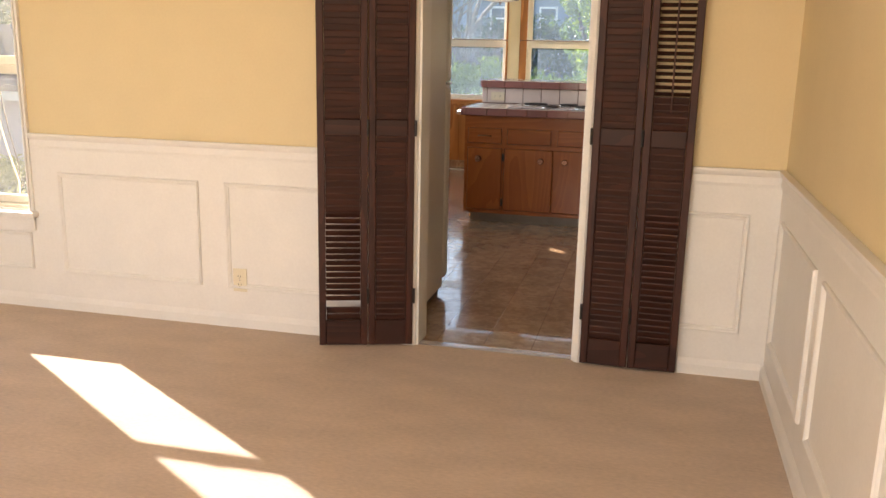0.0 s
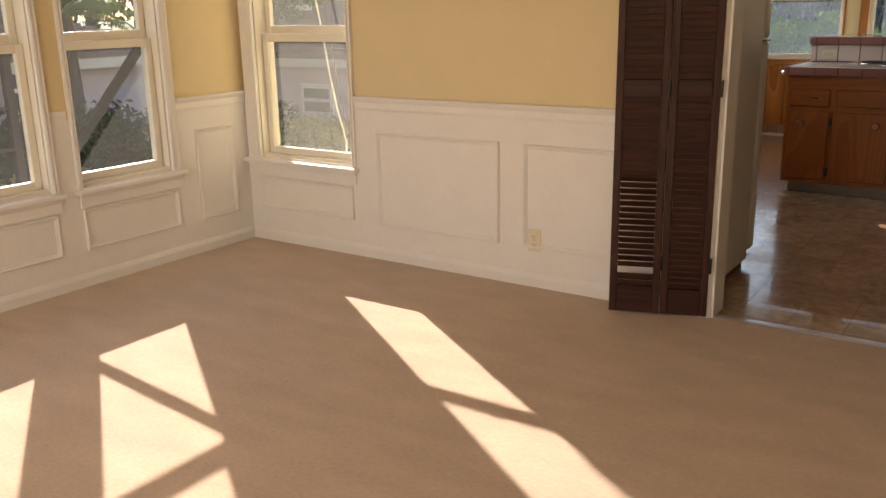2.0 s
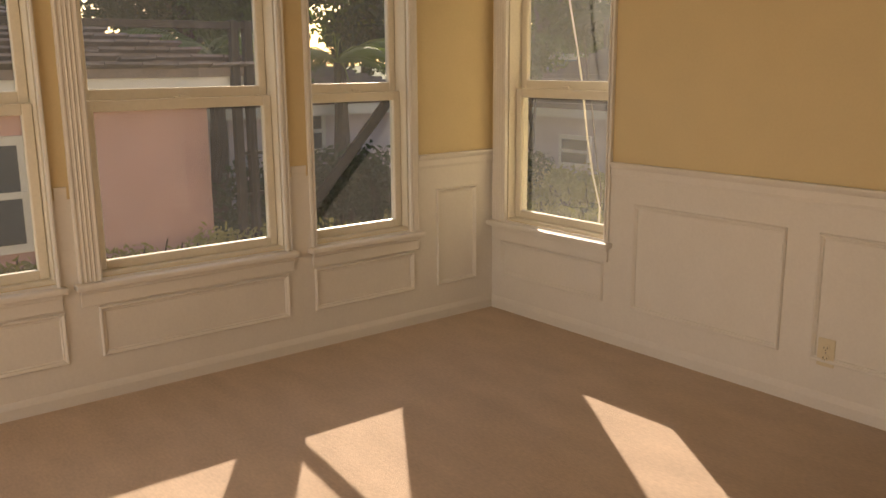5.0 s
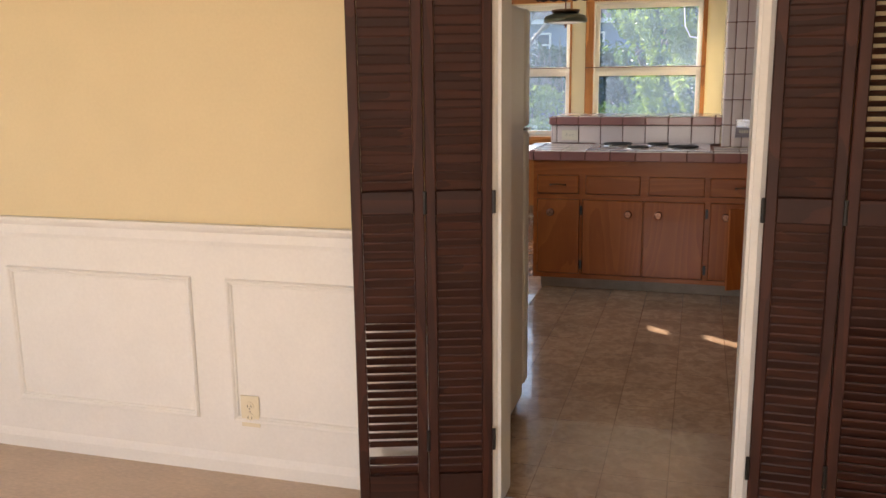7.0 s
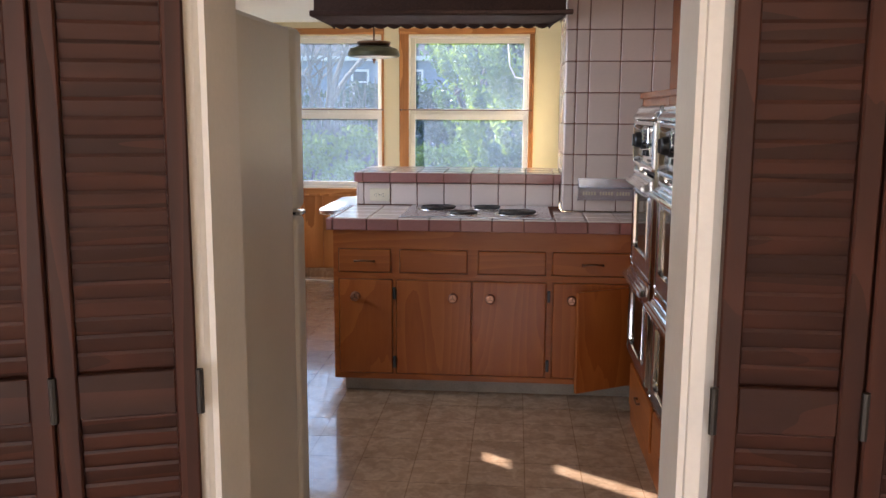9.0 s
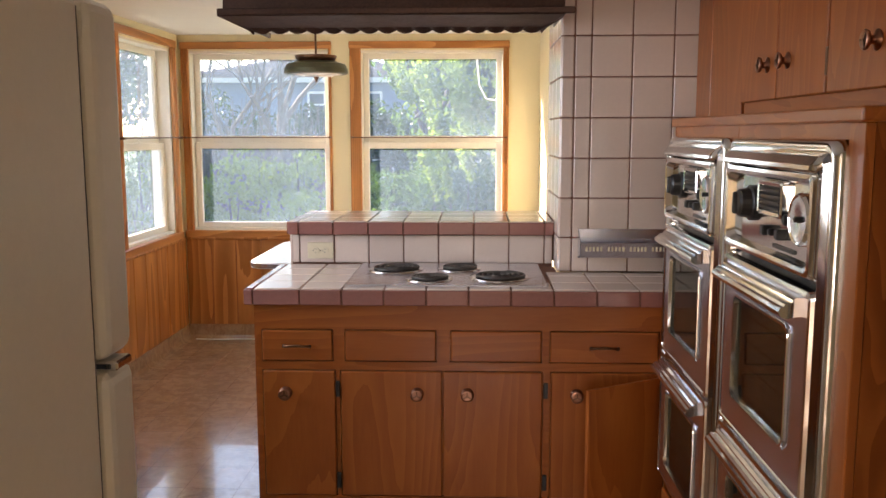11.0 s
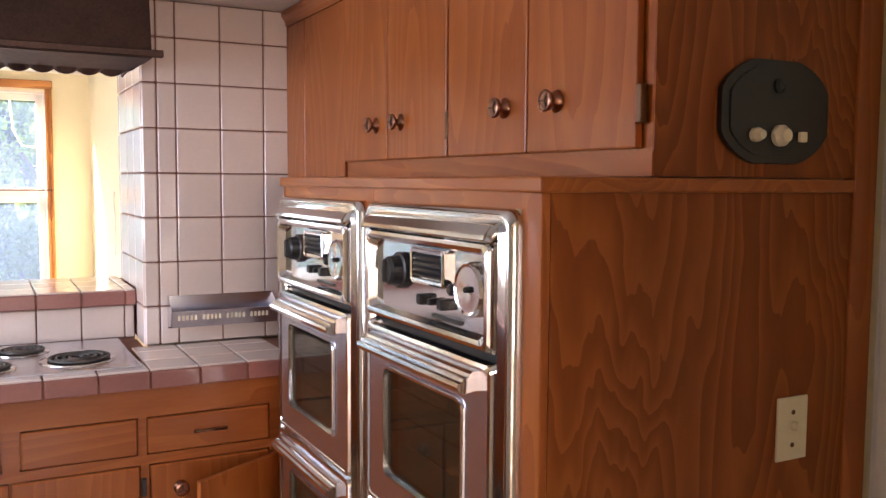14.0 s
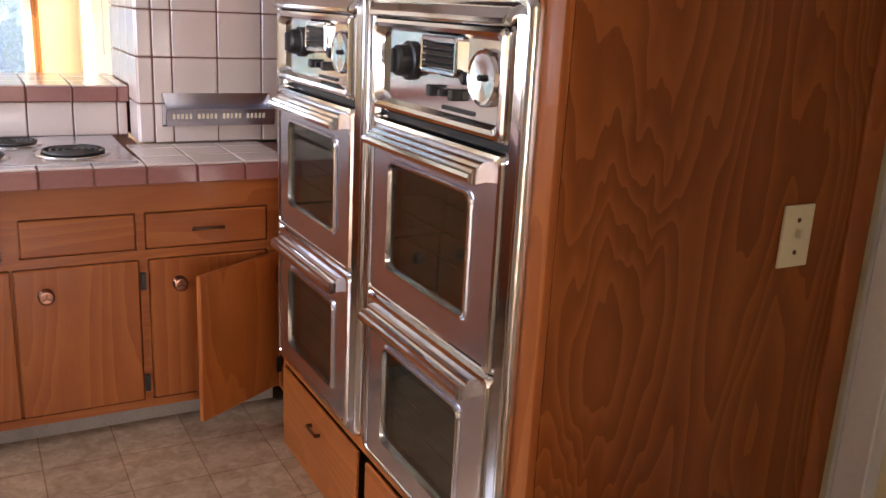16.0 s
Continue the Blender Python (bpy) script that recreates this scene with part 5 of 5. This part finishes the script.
def hedge(x0, x1, y0, y1, z1, seed, n, mat_, label, size=0.075):
    h = thing("hedge", ((x0 + x1) / 2, (y0 + y1) / 2, -0.72), label, "hedge", "garden hedges")
    h["kind"] = "stuff"
    r = random.Random(seed)
    blobs = [(r.uniform(x0, x1), r.uniform(y0, y1), r.uniform(-0.6, z1 - 0.12), 4 * size, 4 * size, r.uniform(1.6, 3.0) * size) for _ in range(90)]
    wpart("leaves", leaf_cloud(blobs, n, size, seed), mat_, h)
    bm = bmesh.new()
    for _ in range(70):
        p = Vector((r.uniform(x0 + 0.1, x1 - 0.1), r.uniform(y0 + 0.1, y1 - 0.1), -0.72))
        q = p + Vector((r.uniform(-0.2, 0.2), r.uniform(-0.2, 0.2), (z1 + 0.72) * r.uniform(0.6, 0.95)))
        tube(bm, [p, p.lerp(q, 0.5) + Vector((r.uniform(-0.06, 0.06), 0, 0)), q], [0.02, 0.014, 0.006], 5)
    wpart("stems", bm, M_BARK, h)


def house(name, x0, x1, y0, y1, eave, ridge, wall_mat, label, windows=(), over=0.35, gable=None):
    """A small hipped or gabled house with shingle courses. windows: (side, u0, u1, z0, z1)."""
    h = thing(name, ((x0 + x1) / 2, (y0 + y1) / 2, -0.72), label, "house", "neighbouring houses")
    wpart("wall", boxes(((x0, y0, -0.72), (x1, y1, eave))), wall_mat, h)
    wpart("fascia", boxes(((x0 - over, y0 - over, eave), (x1 + over, y1 + over, eave + 0.16))), M_WHITE, h)
    bm = bmesh.new()
    z, n = eave + 0.16, 13
    inset = min(x1 - x0, y1 - y0) / 2 + over - 0.05
    r = random.Random(len(label))
    for k in range(n):
        f = k / n
        ix = inset * f
        iy = inset * f
        hh = (ridge - z) / n
        box(bm, (x0 - over + ix - 0.03, y0 - over + iy - 0.03, z + hh * k), (x1 + over - ix + 0.03, y1 + over - iy + 0.03, z + hh * (k + 1) + 0.015))
    roof = wpart("roof", bm, M_SHINGLE, h)
    me = bpy.data.meshes.new("shingle")
    sb = box(bmesh.new(), (-0.16, -0.2, -0.012), (0.16, 0.2, 0.012))
    sb.to_mesh(me)
    sb.free()
    me.materials.append(M_SHINGLE)
    slope = math.atan2(ridge - z, inset)
    count = 0
    for k in range(n):
        f = k / n
        ix = inset * f
        u = y0 - over + ix
        while u < y1 + over - ix and count < 280:
            if name == "garage" and u > -4.5:
                s = new("shingle", me)
                s.parent = roof
                s.matrix_basis = frame_of(roof).inverted() @ pose(x1 + over - ix - 0.06, u + 0.16, z + (ridge - z) * (f + 0.5 / n) + 0.035 + r.uniform(-0.008, 0.012), 0, 0, 90) @ pose(0, 0, 0, -math.degrees(slope) * 0.9 + r.uniform(-3, 3), r.uniform(-2, 2), 0)
                count += 1
            u += 0.33
    for side, u0, u1, z0, z1 in windows:
        if side == "e":
            fr_ = (((x1, u0, z0), (x1 + 0.05, u1, z1)), ((x1 + 0.03, u0 + 0.08, z0 + 0.08), (x1 + 0.056, u1 - 0.08, z1 - 0.08)), ((x1 + 0.04, u0, (z0 + z1) / 2 - 0.03), (x1 + 0.07, u1, (z0 + z1) / 2 + 0.03)))
        else:
            fr_ = (((u0, y0 - 0.05, z0), (u1, y0, z1)), ((u0 + 0.08, y0 - 0.056, z0 + 0.08), (u1 - 0.08, y0 - 0.03, z1 - 0.08)), ((u0, y0 - 0.07, (z0 + z1) / 2 - 0.03), (u1, y0 - 0.04, (z0 + z1) / 2 + 0.03)))
        w = wpart("window", boxes(fr_[0]), M_WHITE, h)
        wpart("pane", boxes(fr_[1]), M_HOUSEPANE, w)
        wpart("sash_bar", boxes(fr_[2]), M_WHITE, w)
    return h


house("garage", -12.5, -7.5, -7.0, 0.36, 1.10, 2.16, M_PINK, "pink stucco garage with shingle roof and white fascia", [("e", -2.6, -1.35, -0.25, 0.78)])
tr = thing("timber_trellis", (-7.1, 0.7, -0.72), "dark weathered timber trellis gate with top beam", "trellis")
for y in (0.5, 0.64, 0.92):
    wpart("post", boxes(((-7.15, y - 0.04, -0.72), (-7.07, y + 0.04, 1.78)), bevel=0.005), M_DARKWOOD, tr)
wpart("beam", boxes(((-7.16, -1.6, 1.70), (-7.08, 1.1, 1.77)), bevel=0.005), M_DARKWOOD, tr)
for z in (0.1, 0.5, 1.0):
    wpart("slat", boxes(((-7.135, 0.5, z), (-7.085, 0.92, z + 0.03))), M_DARKWOOD, tr)
dp = thing("awning_strut", (-3.03, -0.86, 0.92), "dark diagonal awning strut outside the narrow window", "strut")
bm = box(bmesh.new(), (-0.44, -0.014, -0.026), (0.44, 0.014, 0.026), 0.003)
bm.transform(Matrix.Translation((-3.05, -0.80, 0.945)) @ Matrix.Rotation(radians(90), 4, "Z") @ Matrix.Rotation(radians(-46.8), 4, "Y"))
wpart("arm", bm, M_STRUT, dp)
hedge(-7.3, -6.5, -3.5, 1.2, -0.2, 3, 9000, M_HEDGE, "sunlit low clipped hedge below the garage")
hedge(-6.9, -5.8, 1.2, 4.5, -0.25, 4, 8000, M_HEDGE, "sunlit low hedge beside the pole")
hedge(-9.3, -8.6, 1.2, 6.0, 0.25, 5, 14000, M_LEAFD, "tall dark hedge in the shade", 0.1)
house("white_house", -16.0, -11.0, 2.2, 6.0, 0.6, 1.45, M_LILAC, "pale house behind the dark hedge", [("e", 3.0, 3.8, 0.0, 0.7)])
house("lilac_house", -13.2, -9.2, 9.0, 14.0, 0.35, 1.6, M_LILAC, "grey lilac stucco outbuilding with low roof", [("s", -10.9, -10.1, -0.6, 0.0)])
hedge(-10.8, -7.5, 5.6, 7.6, -0.35, 8, 9000, M_HEDGE, "sunlit mixed shrubs before the outbuilding")
house("far_house", -22.0, -15.0, 16.0, 22.0, 1.4, 3.0, M_BLUEWALL, "dark gabled house with a chimney")
for i, (px, py, ph) in enumerate(((-10.4, 3.7, 2.1), (-10.3, 1.7, 2.2), (-14.5, 8.0, 2.6), (-12.0, 11.5, 3.0))):
    palm((px, py, -0.72), ph, 20 + i, M_LEAFY if i % 2 == 0 else M_LEAF, 1.3)
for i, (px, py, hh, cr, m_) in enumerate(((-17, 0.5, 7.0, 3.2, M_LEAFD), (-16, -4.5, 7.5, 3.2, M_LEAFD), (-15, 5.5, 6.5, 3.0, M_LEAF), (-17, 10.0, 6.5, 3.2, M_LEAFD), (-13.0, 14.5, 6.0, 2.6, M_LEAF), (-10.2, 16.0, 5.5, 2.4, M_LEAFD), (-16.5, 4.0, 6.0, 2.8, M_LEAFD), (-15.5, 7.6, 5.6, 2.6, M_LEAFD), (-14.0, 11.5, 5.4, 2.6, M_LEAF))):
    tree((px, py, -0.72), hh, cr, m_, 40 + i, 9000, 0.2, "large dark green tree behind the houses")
tree((-10.6, 7.9, -0.72), 2.3, 1.0, M_LEAF, 59, 5000, 0.1, "round glossy shrub tree beside the outbuilding")
# north yard


def bare_tree(place, height, seed, label):
    """A leafless tree: a leaning trunk that forks again and again into thin twigs."""
    t = thing("bare_tree", place, label, "tree", "bare trees")
    r = random.Random(seed)
    trunk, twigs = bmesh.new(), bmesh.new()

    def grow(p, d, ln, rad, level):
        q = p + d * ln
        tube(trunk if level < 2 else twigs, [p, p.lerp(q, 0.5) + Vector((r.uniform(-1, 1), r.uniform(-1, 1), 0)) * ln * 0.06, q], [rad, rad * 0.85, rad * 0.7], 7 if level < 2 else 4)
        if level < 5:
            for _ in range(3 if level else 4):
                e = (d + Vector((r.uniform(-0.8, 0.8), r.uniform(-0.8, 0.8), r.uniform(-0.15, 0.5)))).normalized()
                grow(p.lerp(q, r.uniform(0.6, 1.0)), e, ln * r.uniform(0.5, 0.75), rad * 0.55, level + 1)
    grow(Vector(place), Vector((0.05, 0, 1)), height * 0.42, 0.017 * height, 0)
    wpart("trunk", trunk, M_GREYBARK, t)
    wpart("twigs", twigs, M_GREYBARK, t)
    return t


def stalks(x0, x1, y0, y1, z1, seed, n):
    """A thicket of thin pale stems that lean every way."""
    h = thing("dry_shrub", ((x0 + x1) / 2, (y0 + y1) / 2, -0.72), "tangle of thin pale dry stems below the bare tree", "shrub")
    h["kind"] = "stuff"
    r = random.Random(seed)
    bm = bmesh.new()
    for _ in range(n):
        p = Vector((r.uniform(x0, x1), r.uniform(y0, y1), -0.72))
        q = p + Vector((r.uniform(-0.5, 0.6), r.uniform(-0.3, 0.3), (z1 + 0.72) * r.uniform(0.6, 1.1)))
        tube(bm, [p, p.lerp(q, 0.5) + Vector((r.uniform(-0.1, 0.1), 0, 0)), q], [0.012, 0.009, 0.004], 4)
    wpart("stems", bm, M_GREYBARK, h)


tree((1.3, 13.0, -0.72), 4.2, 2.3, M_LEAFY, 61, 9000, 0.13, "drooping sunlit green tree in the yard", 0.6, 6)
tree((-0.4, 16.0, -0.72), 5.0, 2.2, M_LEAF, 66, 12000, 0.15, "drooping sunlit green tree in the yard", 0.6, 5)
tree((3.2, 17.5, -0.72), 5.6, 2.8, M_LEAF, 64, 7000, 0.22)
tree((-0.6, 21.0, -0.72), 6.5, 2.4, M_LEAFD, 62, 7000, 0.24)
bare_tree((-3.1, 15.0, -0.72), 6.0, 63, "tall bare grey tree with a forked trunk")
bare_tree((-4.8, 18.0, -0.72), 5.5, 67, "bare grey tree with fine twigs")
tree((-6.4, 14.8, -0.72), 5.0, 2.0, M_LEAFD, 69, 8000, 0.17, "dense dark green tree beside the nook")
stalks(-5.2, -1.7, 13.6, 14.8, 1.9, 68, 420)
hedge(-5.5, -1.6, 11.5, 13.5, 1.2, 9, 14000, M_LEAFY, "tangled sunlit shrub below the window", 0.1)
hedge(-1.5, 4.5, 15.0, 16.5, 0.9, 10, 14000, M_LEAF, "low green shrubs along the yard", 0.13)
hedge(-7.0, 7.0, 21.0, 23.0, 2.1, 12, 20000, M_LEAFD, "tangled dark shrubs at the end of the yard", 0.22)
house("blue_house", -9.5, -1.2, 30.0, 38.0, 3.2, 4.5, M_BLUEWALL, "blue-grey two-storey house beyond the yard", [("s", -3.5, -2.8, 2.0, 2.9), ("s", -5.4, -4.75, 2.0, 2.9), ("s", -3.8, -2.4, -0.1, 1.2)])
house("grey_house", -0.6, 9.0, 34.0, 42.0, 3.6, 5.6, M_GREYWALL, "pale grey house half hidden by trees", [("s", 1.6, 2.8, 1.4, 2.6), ("s", 4.6, 5.8, 1.4, 2.6)])
for i, (px, py, hh) in enumerate(((-12, 26, 8.5), (8, 24, 8.0), (-14, 34, 10), (13, 33, 10), (4.5, 27.0, 7.0))):
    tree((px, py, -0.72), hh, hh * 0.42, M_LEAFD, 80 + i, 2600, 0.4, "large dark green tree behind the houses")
cable = thing("overhead_cable", (-2.9, 0.9, 2.2), "pale cable slanting past the window", "cable")
wpart("wire", tube(bmesh.new(), [(-2.8, 0.45, 2.2), (-2.723, 0.45, 1.72), (-2.654, 0.45, 1.452), (-2.616, 0.45, 1.28), (-2.563, 0.45, 0.965), (-2.511, 0.45, 0.748), (-2.453, 0.45, 0.576), (-2.4, 0.3, -0.72)], 0.0055, 6), M_CORD, cable)
wpart("wire", tube(bmesh.new(), [(-2.616, 0.46, 1.5), (-2.549, 0.46, 1.162), (-2.501, 0.46, 0.86), (-2.457, 0.46, 0.676), (-2.4, 0.32, -0.72)], 0.004, 6), M_BARK, cable)
loop = thing("hanging_cable", (0.45, 6.4, 1.9), "white cable loop hanging outside the nook window", "cable")
wpart("wire", tube(bmesh.new(), [(0.42, 6.14, 2.14), (0.42, 6.3, 2.2), (0.43, 6.38, 2.14), (0.435, 6.4, 2.0), (0.45, 6.4, 1.84), (0.5, 6.4, 1.74), (0.57, 6.4, 1.73), (0.68, 6.4, 1.8)], 0.007, 6), M_CORD, loop)
